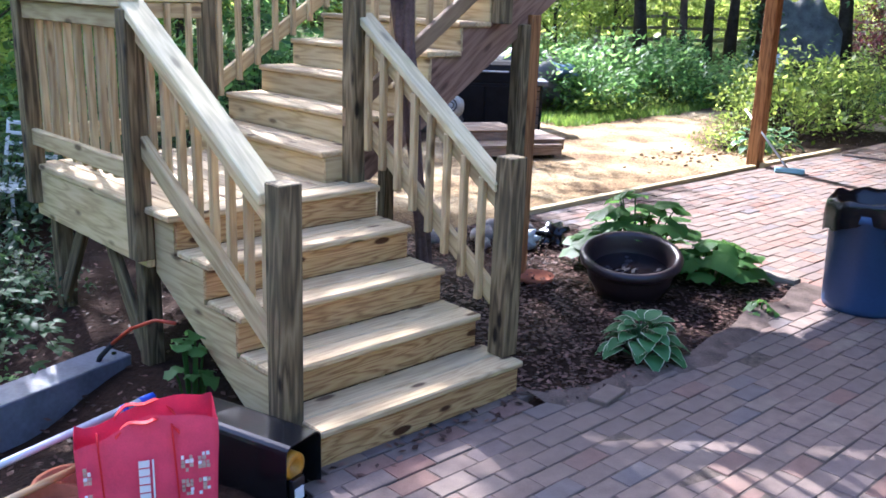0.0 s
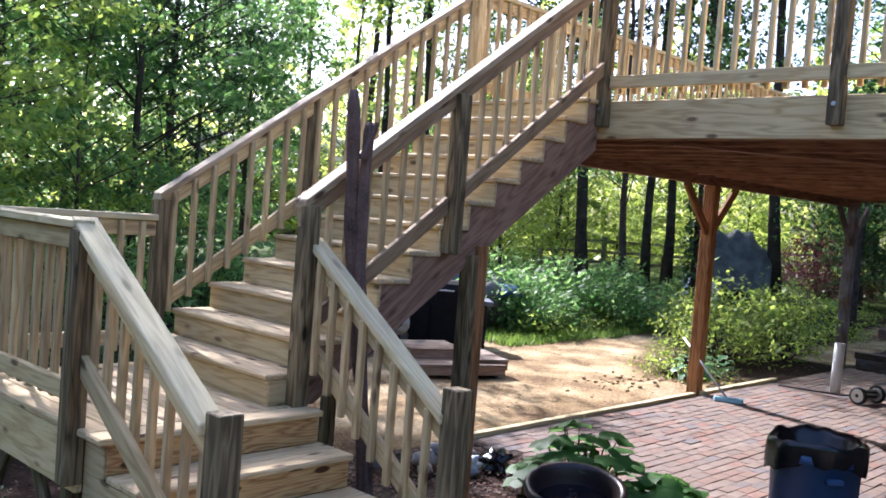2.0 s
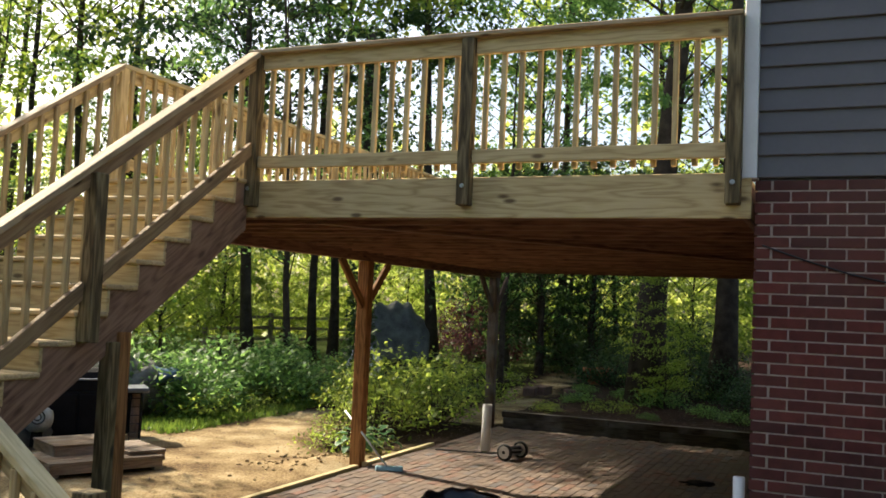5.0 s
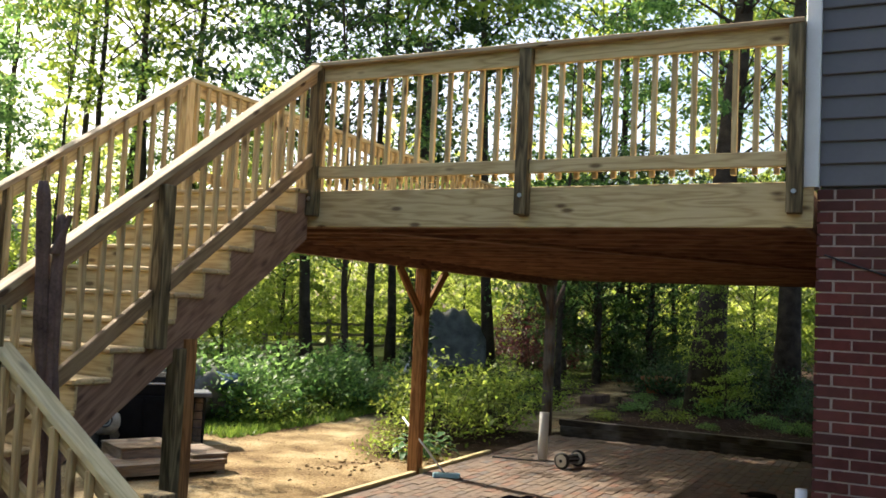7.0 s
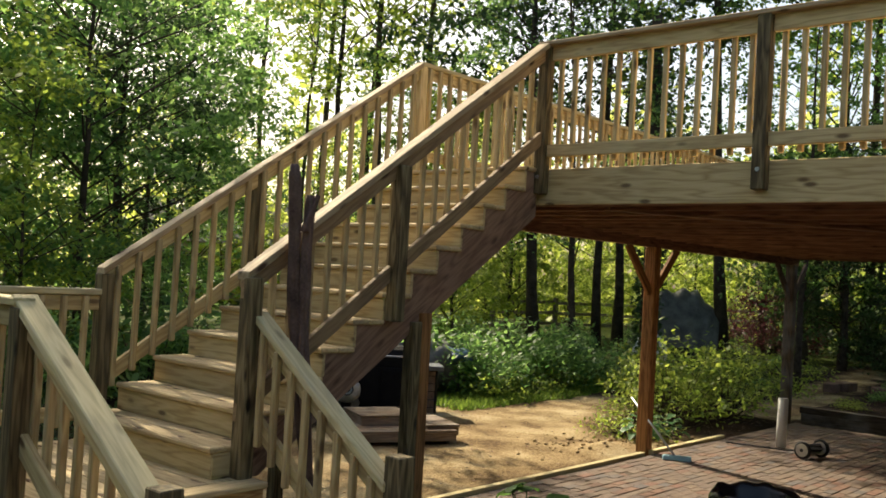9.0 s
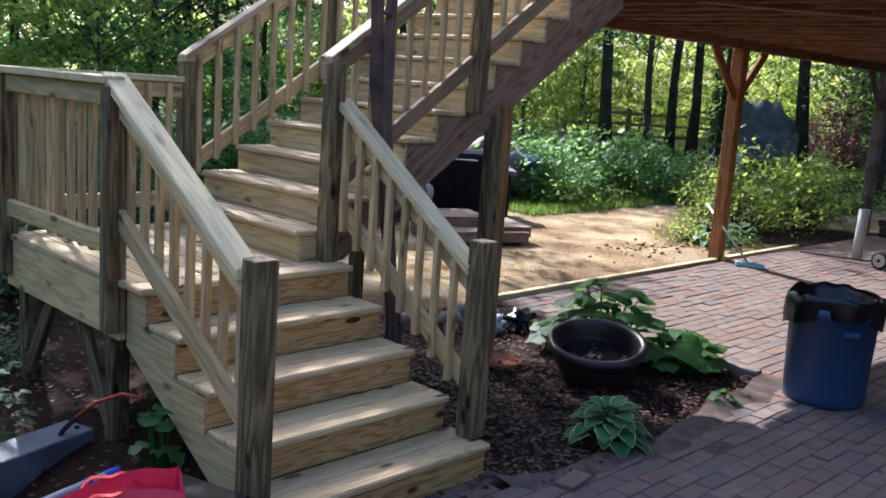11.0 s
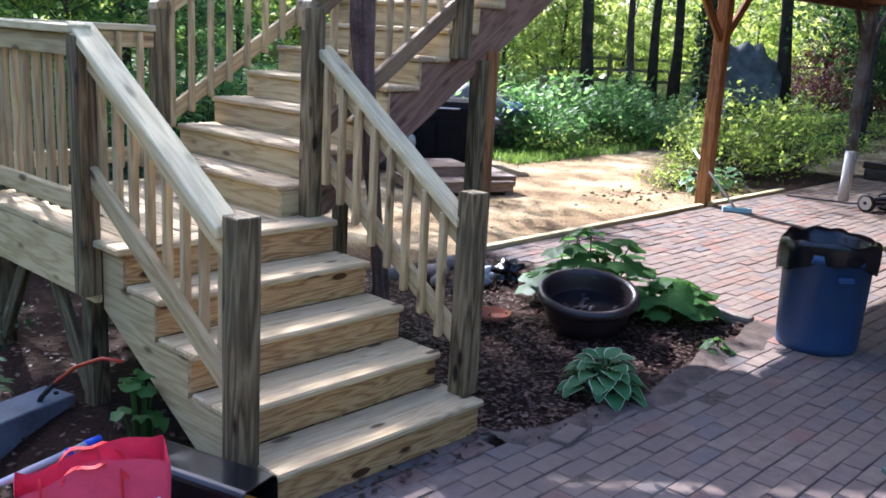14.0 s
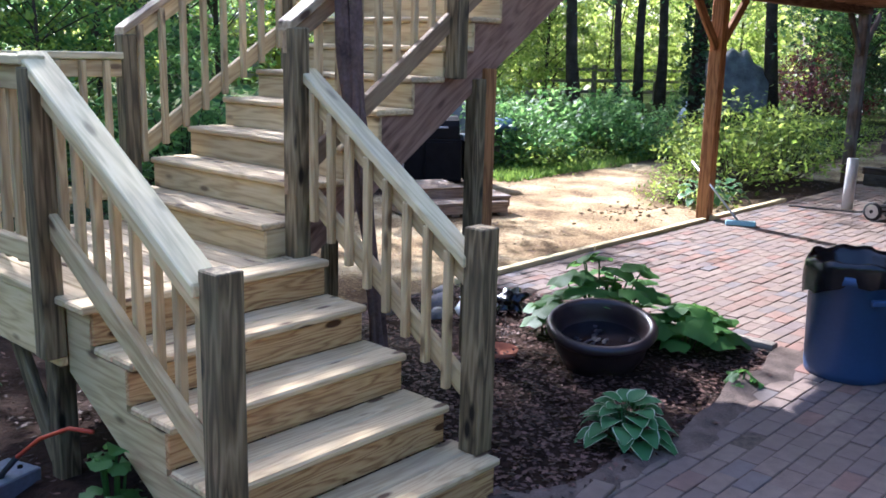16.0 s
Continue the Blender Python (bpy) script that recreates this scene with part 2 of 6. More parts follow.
LEAF_HOSTA = foliage("hosta leaf", (0.03, 0.10, 0.035), (0.06, 0.16, 0.05), 0.25)
LEAF_EDGE = foliage("hosta leaf edge", (0.42, 0.47, 0.29), (0.58, 0.60, 0.42), 0.3)
LEAF_SQUASH = foliage("squash leaf", (0.025, 0.08, 0.018), (0.07, 0.16, 0.032), 0.35)
LEAF_RED = foliage("purple bush leaves", (0.05, 0.012, 0.015), (0.12, 0.03, 0.03), 0.3)
DEAD = foliage("dead leaves", (0.012, 0.006, 0.004), (0.18, 0.105, 0.078), 0.1, sheen=0.1)
GRASS = foliage("grass", (0.05, 0.11, 0.015), (0.16, 0.24, 0.04), 0.4)

# ---- building helpers ----
def part(name, bm, mat, parent=None, label="", smooth=False):
    me = bpy.data.meshes.new(name)
    bm.to_mesh(me)
    bm.free()
    return solid(name, me, mat, parent, label, smooth)


def solid(name, me, mat, parent=None, label="", smooth=False, m=None):
    if not me.materials:
        for one in (mat if isinstance(mat, (list, tuple)) else [mat]):
            me.materials.append(one)
    if smooth:
        me.polygons.foreach_set("use_smooth", [True] * len(me.polygons))
    ob = new(name, me)
    if parent:
        ob.parent = parent
    if m is not None:
        ob.matrix_basis = m
    if label:
        ob["label"] = label
    return ob


def thing(name, label, category, group="", at=(0, 0, 0), turn=0, kind=""):
    ob = new(name)
    ob.empty_display_size = 0.1
    ob.matrix_basis = pose(*at, 0, 0, turn)
    return tagged(ob, label, category, group, kind)


def box(bm, x0, x1, y0, y1, z0, z1, bevel=0.0, mat=0):
    made = bmesh.ops.create_cube(bm, size=1)["verts"]
    bmesh.ops.scale(bm, vec=(x1 - x0, y1 - y0, z1 - z0), verts=made)
    bmesh.ops.translate(bm, vec=((x0 + x1) / 2, (y0 + y1) / 2, (z0 + z1) / 2), verts=made)
    faces = {f for v in made for f in v.link_faces}
    for f in faces:
        f.material_index = mat
    if bevel:
        edges = {e for v in made for e in v.link_edges}
        bmesh.ops.bevel(bm, geom=list(edges), offset=bevel, segments=1, affect="EDGES")
    return bm


def box_part(name, x0, x1, y0, y1, z0, z1, mat, parent, label="", bevel=0.004):
    return part(name, box(bmesh.new(), x0, x1, y0, y1, z0, z1, bevel), mat, parent, label)


TIMBERS = {}


def timber(name, p, q, w, h, mat, parent, label="", plumb=False, bevel=0.005, spin=0.0):
    """A sawn board from p to q (the middle of its ends), w across and h deep, grain along it. plumb: ends cut upright."""
    p, q = Vector(p), Vector(q)
    run_ = q - p
    length = run_.length
    x = run_.normalized()
    up = Vector((0, 0, 1)) if abs(x.z) < 0.95 else Vector((0, 1, 0))
    y = up.cross(x).normalized()
    z = x.cross(y)
    slope = x.z / max(1e-6, math.hypot(x.x, x.y)) if plumb else 0.0
    key = (round(length, 3), round(w, 4), round(h, 4), round(slope, 3), mat.name)
    if key not in TIMBERS:
        bm = box(bmesh.new(), 0, length, -w / 2, w / 2, -h / 2, h / 2, bevel)
        for v in bm.verts:
            v.co.x += v.co.z * slope
        me = bpy.data.meshes.new(name)
        bm.to_mesh(me)
        bm.free()
        TIMBERS[key] = me
    m = Matrix((x, y, z)).transposed().to_4x4()
    m.translation = p
    if spin:
        m = m @ pose(0, 0, 0, spin, 0, 0)
    return solid(name, TIMBERS[key], mat, parent, label, m=m)


def rings(bm, profile, sides=24, cap0=True, cap1=False, wob=0.0, mat=0, seed=0):
    """A turned body from (radius, z) pairs."""
    rnd = random.Random(seed)
    loops = []
    for r, z in profile:
        loops.append([bm.verts.new(((r + rnd.uniform(-wob, wob)) * math.cos(a), (r + rnd.uniform(-wob, wob)) * math.sin(a), z + rnd.uniform(-wob, wob) * 0.3)) for a in (2 * math.pi * i / sides for i in range(sides))])
    for a, b in zip(loops, loops[1:]):
        for i in range(sides):
            f = bm.faces.new((a[i], a[(i + 1) % sides], b[(i + 1) % sides], b[i]))
            f.material_index = mat
    if cap0:
        bm.faces.new(loops[0][::-1]).material_index = mat
    if cap1:
        bm.faces.new(loops[-1]).material_index = mat
    return bm


def tube(bm, points, radii, sides=8, rough=0.0, seed=0, caps=True):
    """A tapered round limb along points."""
    rnd = random.Random(seed)
    pts = [Vector(p) for p in points]
    loops = []
    for i, p in enumerate(pts):
        d = (pts[min(i + 1, len(pts) - 1)] - pts[max(i - 1, 0)]).normalized()
        s = d.cross(Vector((0.31, 0.95, 0.05)) if abs(d.z) > 0.7 else Vector((0, 0, 1))).normalized()
        t = d.cross(s)
        loops.append([bm.verts.new(p + (s * math.cos(a) + t * math.sin(a)) * radii[i] * (1 + rnd.uniform(-rough, rough))) for a in (2 * math.pi * k / sides for k in range(sides))])
    for a, b in zip(loops, loops[1:]):
        for k in range(sides):
            bm.faces.new((a[k], a[(k + 1) % sides], b[(k + 1) % sides], b[k]))
    if caps:
        bm.faces.new(loops[0][::-1])
        bm.faces.new(loops[-1])
    return bm


def quads_mesh(name, verts, per=4):
    """One mesh of loose faces, `per` corners each, from an array (n, per, 3)."""
    verts = np.asarray(verts, dtype=np.float32)
    n = len(verts)
    me = bpy.data.meshes.new(name)
    me.vertices.add(n * per)
    me.vertices.foreach_set("co", verts.ravel())
    me.loops.add(n * per)
    me.loops.foreach_set("vertex_index", np.arange(n * per, dtype=np.int32))
    me.polygons.add(n)
    me.polygons.foreach_set("loop_start", np.arange(0, n * per, per, dtype=np.int32))
    me.update(calc_edges=True)
    return me


def leaves(centres, size, rng, droop=0.35, narrow=0.68):
    """Kite leaves folded along their midrib, at the centres given, turned every way."""
    n = len(centres)
    a = rng.uniform(0, 2 * math.pi, n)
    tilt = rng.normal(-droop, 0.55, n)
    d = np.stack([np.cos(a) * np.cos(tilt), np.sin(a) * np.cos(tilt), np.sin(tilt)], 1)
    s = np.stack([-np.sin(a), np.cos(a), rng.normal(0, 0.5, n)], 1)
    s /= np.linalg.norm(s, axis=1)[:, None]
    k = size * rng.uniform(0.6, 1.3, n)[:, None]
    mid = centres + d * k * 0.45
    return np.stack([centres, mid + s * k * narrow * 0.5, centres + d * k, mid - s * k * narrow * 0.5], 1)


# ---- ground ----
def smooth01(v, a, b):
    t = np.clip((v - a) / (b - a), 0, 1)
    return t * t * (3 - 2 * t)


def bed_edge(x):
    """The bricks' border with the planting bed: its y at x."""
    line = np.interp(x, [-3, -1.3, -1.15, 0.0, 0.1, 0.3, 0.8, 1.3, 1.8, 2.3, 2.8], [-0.2, -0.2, 0.0, 0.0, -0.2, -0.27, -0.30, -0.30, -0.23, -0.19, -0.10])
    return line + (0.02 * np.sin(x * 4.1) + 0.02 * np.sin(x * 9.7 + 1)) * (np.asarray(x) > 0.1)


def in_bed(x, y):
    return (x > -3.2) & (x < 2.78) & (y > bed_edge(x)) & (y < 2.5) | (x < -1.12) & (y > -0.1)


def height(x, y):
    """The lie of the land outside the bricks."""
    h = np.full(np.shape(x), -0.02)
    n = np.vectorize(lambda a, b: noise.noise((a * 0.9, b * 0.9, 3.1)))(x, y)
    n2 = np.vectorize(lambda a, b: noise.noise((a * 4.0, b * 4.0, 8.1)))(x, y)
    h = h + 0.03 * n + 0.03 * n2
    h = h - 0.22 * smooth01(-np.asarray(x), 1.1, 1.9) * smooth01(np.asarray(y), 0.4, 1.6)
    bricks = (np.asarray(y) < 2.5) & (np.asarray(x) < 11.5) & ~in_bed(x, y)
    h = np.where(bricks, -0.07, h)
    beyond = smooth01(np.asarray(x), 11.55, 11.75) * (np.asarray(y) < 2.4)
    h = h + beyond * 0.22
    mound = np.exp(-(((np.asarray(x) - 6.7) / 0.5) ** 2 + ((np.asarray(y) - 2.95) / 0.25) ** 2))
    far = np.hypot(np.asarray(x) + 3, np.asarray(y) + 2.6)
    return h + 0.10 * mound + 0.012 * np.clip(far - 16, 0, 60)


def ground_material():
    m, n, l, b = material("ground")
    at = n.new("ShaderNodeAttribute"); at.attribute_name = "cover"
    sep = n.new("ShaderNodeSeparateColor"); l.new(at.outputs["Color"], sep.inputs[0])
    geo = n.new("ShaderNodeNewGeometry")
    big = n.new("ShaderNodeTexNoise"); big.inputs["Scale"].default_value = 1.3; big.inputs["Detail"].default_value = 8
    fine = n.new("ShaderNodeTexNoise"); fine.inputs["Scale"].default_value = 38; fine.inputs["Detail"].default_value = 6
    l.new(geo.outputs["Position"], big.inputs[0]); l.new(geo.outputs["Position"], fine.inputs[0])
    s = n.new("ShaderNodeMath"); s.operation = "MULTIPLY_ADD"; s.inputs[1].default_value = 0.6
    l.new(fine.outputs[0], s.inputs[0]); l.new(big.outputs[0], s.inputs[2])
    soil = ramp(n, [(0.5, (0.006, 0.0035, 0.0025)), (1.1, (0.044, 0.024, 0.015))])
    sand = ramp(n, [(0.62, (0.085, 0.05, 0.024)), (0.75, (0.20, 0.136, 0.066)), (0.86, (0.30, 0.22, 0.115)), (1.02, (0.42, 0.335, 0.20))])
    green = ramp(n, [(0.5, (0.03, 0.055, 0.012)), (1.1, (0.10, 0.13, 0.03))])
    for r in (soil, sand, green):
        l.new(s.outputs[0], r.inputs[0])
    def edge(channel):
        e = n.new("ShaderNodeMath"); e.operation = "MULTIPLY_ADD"; e.inputs[1].default_value = 0.7
        l.new(big.outputs[0], e.inputs[0]); l.new(sep.outputs[channel], e.inputs[2])
        k = ramp(n, [(0.72, (0, 0, 0)), (0.92, (1, 1, 1))]); l.new(e.outputs[0], k.inputs[0])
        return k
    m1 = n.new("ShaderNodeMix"); m1.data_type = "RGBA"
    l.new(edge(0).outputs[0], m1.inputs["Factor"]); l.new(soil.outputs[0], m1.inputs["A"]); l.new(sand.outputs[0], m1.inputs["B"])
    m2 = n.new("ShaderNodeMix"); m2.data_type = "RGBA"
    l.new(edge(1).outputs[0], m2.inputs["Factor"]); l.new(m1.outputs["Result"], m2.inputs["A"]); l.new(green.outputs[0], m2.inputs["B"])
    l.new(m2.outputs["Result"], b.inputs["Base Color"])
    b.inputs["Roughness"].default_value = 0.95
    b.inputs["Specular IOR Level"].default_value = 0.1
    bp = n.new("ShaderNodeBump"); bp.inputs["Strength"].default_value = 0.8; bp.inputs["Distance"].default_value = 0.03
    l.new(s.outputs[0], bp.inputs["Height"]); l.new(bp.outputs[0], b.inputs["Normal"])
    return m


def sand_amount(x, y):
    """Bare sand: the yard beside the stairs and the path that leads off from it."""
    yard = smooth01(x, 0.9, 1.7) * smooth01(y, 2.35, 2.7) * (1 - smooth01(y, 5.0 + 0.12 * x, 6.0 + 0.12 * x)) * (1 - smooth01(x, 9.5, 13.5))
    bush = np.exp(-(((x - 9.4) / 1.7) ** 2 + ((y - 3.3) / 0.75) ** 2))
    path = np.exp(-((y - (2.9 + 0.13 * (x - 11))) / 0.8) ** 2) * smooth01(x, 11, 12.5) * (1 - smooth01(x, 22, 27))
    return np.clip(yard - bush, 0, 1) + 0.9 * path


def build_ground():
    xs = np.concatenate([[-900, -300, -100, -45, -25, -14, -9, -6, -4.5], np.arange(-3.4, 13.01, 0.14), [13.6, 14.4, 15.5, 17, 19, 21, 23, 26, 30, 36, 45, 60, 90, 160, 400, 900]])
    ys = np.concatenate([[-900, -300, -100, -40, -20, -10, -6, -4], np.arange(-3, 8.01, 0.14), [8.6, 9.4, 10.5, 12, 14, 16, 18, 21, 25, 30, 40, 60, 100, 200, 400, 900]])
    gx, gy = np.meshgrid(xs, ys, indexing="ij")
    gz = height(gx, gy)
    nx, ny = gx.shape
    verts = np.stack([gx, gy, gz], -1).reshape(-1, 3)
    idx = np.arange(nx * ny).reshape(nx, ny)
    faces = np.stack([idx[:-1, :-1], idx[1:, :-1], idx[1:, 1:], idx[:-1, 1:]], -1).reshape(-1, 4)
    me = bpy.data.meshes.new("ground")
    me.from_pydata(verts.tolist(), [], faces.tolist())
    col = me.color_attributes.new("cover", "FLOAT_COLOR", "POINT")
    sand = sand_amount(gx, gy).ravel()
    lit = np.clip(smooth01(np.hypot(gx + 3, gy + 2.6), 11, 14) * (gy > 4) * (1 - sand_amount(gx, gy)), 0, 1).ravel()
    rgba = np.stack([sand * 0.75, lit * 0.55, sand * 0, sand * 0 + 1], -1)
    col.data.foreach_set("color", rgba.ravel().astype(np.float32))
    ob = solid("ground", me, ground_material(), smooth=True)
    tagged(ob, "dark soil and pale trodden sand with patches of green", "ground", kind="structure")


build_ground()

# ---- lower flight of stairs ----
RISE, RUN, RUN2 = 0.1654, 0.258, 0.2482
FLOOR = 5 * RISE
DECK = 17 * RISE
XL, XR = -1.16, 0.0


def lower_flight():
    t = thing("stair_flight", "new pale pine stair flight of five steps with square nosings", "stairs", "stair flights")
    for k in range(1, 5):
        x0, x1 = (XL + 0.03, 0.03) if k == 1 else (XL - 0.005, XR)
        y0 = RUN * (k - 1)
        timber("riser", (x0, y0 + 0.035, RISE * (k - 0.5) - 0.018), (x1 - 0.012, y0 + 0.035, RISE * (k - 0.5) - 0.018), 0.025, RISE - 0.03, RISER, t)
        timber("tread", (x0, y0 + 0.07, RISE * k - 0.016), (x1, y0 + 0.07, RISE * k - 0.016), 0.139, 0.032, TREAD, t, bevel=0.008)
        timber("tread", (x0, y0 + 0.211, RISE * k - 0.016), (x1, y0 + 0.211, RISE * k - 0.016), 0.135, 0.032, TREAD, t, bevel=0.008)
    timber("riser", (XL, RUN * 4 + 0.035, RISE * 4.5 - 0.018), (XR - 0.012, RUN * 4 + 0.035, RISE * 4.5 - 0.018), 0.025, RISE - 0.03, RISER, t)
    # cut stringers: a stepped outline given depth
    for x in (XL, XR - 0.055, -0.6):
        bm = bmesh.new()
        out = [(RUN * 0.15, -0.06)]
        for k in range(1, 6):
            out += [(RUN * (k - 1) + 0.05, RISE * (k - 1) - (0.032 if k > 1 else 0.06)), (RUN * (k - 1) + 0.05, RISE * k - 0.033)]
        out += [(RUN * 4 + 0.235, RISE * 5 - 0.033), (RUN * 4 + 0.235, RISE * 5 - 0.32), (RUN * 0.85, -0.06)]
        rows = [[bm.verts.new((x + s, a, b)) for a, b in out[1:]] for s in (0, 0.038)]
        bm.faces.new(rows[0]); bm.faces.new(rows[1][::-1])
        for i in range(len(rows[0])):
            j = (i + 1) % len(rows[0])
            bm.faces.new((rows[0][j], rows[0][i], rows[1][i], rows[1][j]))
        bm.normal_update()
        bmesh.ops.triangulate(bm, faces=[f for f in bm.faces if len(f.verts) > 4], quad_method="BEAUTY", ngon_method="EAR_CLIP")
        me = bpy.data.meshes.new("stringer"); bm.to_mesh(me); bm.free()
        me.transform(pose(0, 0, 0, 0, 0, -90))
        solid("stringer", me, PINE, t, m=pose(0, 0, 0, 0, 0, 90))
    return t


lower_flight()


def landing():
    t = thing("stair_landing", "pale pine stair landing on posts with knee braces", "landing")
    y0, y1 = RUN * 4, 2.62
    timber("board", (XL - 0.05, y0 + 0.07, FLOOR - 0.016), (XR, y0 + 0.07, FLOOR - 0.016), 0.139, 0.032, TREAD, t, bevel=0.007)
    n = 9
    w = (XR - XL + 0.05) / n
    for i in range(n):
        x = XL - 0.05 + w * (i + 0.5)
        timber("board", (x, y0 + 0.145, FLOOR - 0.016), (x, y1, FLOOR - 0.016), w - 0.005, 0.032, TREAD, t, bevel=0.006)
    timber("rim_board", (XL - 0.02, y0 + 0.236, FLOOR - 0.165), (XL - 0.02, y1, FLOOR - 0.165), 0.038, 0.26, PINE, t, "pale pine rim board with knots")
    timber("rim_board", (XL, y1 - 0.02, FLOOR - 0.165), (XR, y1 - 0.02, FLOOR - 0.165), 0.038, 0.26, PINE, t)
    timber("rim_board", (XR - 0.03, y0 + 0.1, FLOOR - 0.165), (XR - 0.03, y1 - 0.05, FLOOR - 0.165), 0.038, 0.26, PINE, t)
    for i in range(4):
        y = y0 + 0.35 + i * 0.32
        timber("joist", (XL + 0.02, y, FLOOR - 0.16), (XR - 0.06, y, FLOOR - 0.16), 0.038, 0.24, STAIN, t)
    for x, y in ((XL - 0.01, 1.46), (XL - 0.01, 2.53), (XR - 0.12, 2.53), (XR - 0.12, 1.4)):
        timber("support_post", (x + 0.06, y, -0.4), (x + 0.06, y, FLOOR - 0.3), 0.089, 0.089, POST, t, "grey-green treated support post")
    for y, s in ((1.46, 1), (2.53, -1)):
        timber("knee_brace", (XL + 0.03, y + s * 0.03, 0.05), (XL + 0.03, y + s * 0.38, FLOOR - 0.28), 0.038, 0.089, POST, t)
    return t


landing()


def stringer_upper(parent, y):
    bm = bmesh.new()
    out = []
    for k in range(1, 13):
        x = -0.236 + 0.03 + RUN2 * (k - 1)
        out += [(x, FLOOR + RISE * (k - 1) - (0.03 if k > 1 else 0)), (x, FLOOR + RISE * k - 0.033)]
    out += [(2.69, out[-1][1]), (2.69, DECK - 0.37), (0.10, FLOOR - 0.02)]
    rows = [[bm.verts.new((a, y + s + (open_side(a) - UY0 if y < 1.5 else 0), b)) for a, b in out] for s in (0, 0.038)]
    bm.faces.new(rows[0][::-1]); bm.faces.new(rows[1])
    for i in range(len(rows[0])):
        j = (i + 1) % len(rows[0])
        bm.faces.new((rows[0][i], rows[0][j], rows[1][j], rows[1][i]))
    bm.normal_update()
    bmesh.ops.triangulate(bm, faces=[f for f in bm.faces if len(f.verts) > 4], quad_method="BEAUTY", ngon_method="EAR_CLIP")
    rot = pose(0, 0, 0, 0, -33.7, 0)
    bmesh.ops.transform(bm, matrix=rot.inverted(), verts=bm.verts)
    me = bpy.data.meshes.new("stringer"); bm.to_mesh(me); bm.free()
    solid("stringer", me, STRINGER, parent, "reddish-brown stained stringer", m=rot)


UY0, UY1 = 1.238, 2.62


def open_side(x):
    """The open edge of the upper flight, which runs a little out of square."""
    return UY0 + 0.036 * max(0.0, x)



def upper_flight():
    t = thing("stair_flight", "long pine stair flight with red-brown stringers up to the deck", "stairs", "stair flights")
    for k in range(1, 13):
        x = -0.236 + RUN2 * (k - 1)
        z = FLOOR + RISE * k
        timber("riser", (x + 0.035, open_side(x) + 0.012, z - RISE / 2 - 0.018), (x + 0.035, UY1, z - RISE / 2 - 0.018), 0.025, RISE - 0.03, PINE, t)
        if k < 12:
            timber("tread", (x + 0.07, open_side(x), z - 0.016), (x + 0.07, UY1, z - 0.016), 0.139, 0.032, TREAD, t, bevel=0.008)
            timber("tread", (x + 0.206, open_side(x), z - 0.016), (x + 0.206, UY1, z - 0.016), 0.130, 0.032, TREAD, t, bevel=0.008)
        else:
            timber("tread", (x + 0.12, open_side(x), z - 0.016), (x + 0.12, UY1, z - 0.016), 0.24, 0.032, TREAD, t, bevel=0.008)
    # closed end of the lowest step
    timber("step_end", (-0.21, UY0 + 0.013, FLOOR + RISE / 2 - 0.018), (0.05, UY0 + 0.013, FLOOR + RISE / 2 - 0.018), 0.025, RISE - 0.03, PINE, t)
    for y in (UY0 + 0.014, UY1 - 0.05):
        stringer_upper(t, y)
    stringer_upper(t, 1.93)
    for x in (1.335, 1.425):
        timber("support_post", (x, 1.305, -0.4), (x, 1.305, 1.64 + (x - 1.335) * 0.66), 0.086, 0.086, POST if x < 1.4 else OLDPOST, t, "paired treated posts under the flight")
    timber("support_post", (1.3, 2.55, -0.4), (1.3, 2.55, 1.5), 0.089, 0.089, POST, t)
    return t


upper_flight()


# ---- railings ----
def rail_run(t, p, q, side, n, low=0.72, cap_w=0.105, spread=None, plumb=True, cap_mat=None, low_mat=None, top_mat=None):
    """Cap, sub-rail, lower rail and pickets between two posts; p and q are the top of the cap. side: unit vector to where the pickets hang."""
    p, q, s = Vector(p), Vector(q), Vector(side)
    z = Vector((0, 0, 1))
    timber("top_cap", p - z * 0.02, q - z * 0.02, cap_w, 0.038, cap_mat or RAIL, t, "flat weathered cap rail", plumb)
    timber("top_rail", p - z * 0.088, q - z * 0.088, 0.038, 0.092, top_mat or PINE, t, "", plumb)
    timber("bottom_rail", p - z * low, q - z * low, 0.038, 0.089, low_mat or PINE, t, "", plumb)
    for i in range(n):
        f = (i + 0.75) / (n + 0.5) if spread is None else spread[0] + (spread[1] - spread[0]) * i / max(1, n - 1)
        c = p.lerp(q, f) + s * 0.038
        timber("baluster", c - z * (low + 0.075), c - z * 0.045, 0.035, 0.035, BALUSTER, t)


def post(t, x, y, z0, z1, mat=None, label="", name="post", w=0.089):
    return timber(name, (x, y, z0), (x, y, z1), w, w, mat or POST, t, label)


# right side of the lower flight
g = "stair railings"
t = thing("stair_railing", "pine stair railing with square balusters and a treated newel post", "railing", g)
post(t, 0.015, 0.13, RISE, 1.114, name="newel_post", label="grey-green treated newel post", w=0.102)
rail_run(t, (0.0, 0.165, 0.99), (0.0, 1.19, 1.70), (-1, 0, 0), 8, low=0.56)
# left side of the lower flight
t = thing("stair_railing", "pine stair railing with wide pale cap along the open side", "railing", g)
post(t, -1.170, 0.182, -0.1, 1.121, name="newel_post", label="grey-green treated newel post", w=0.102)
rail_run(t, (-1.19, 0.225, 1.075), (-1.19, 1.35, 1.757), (1, 0, 0), 8, low=0.60, cap_w=0.12)
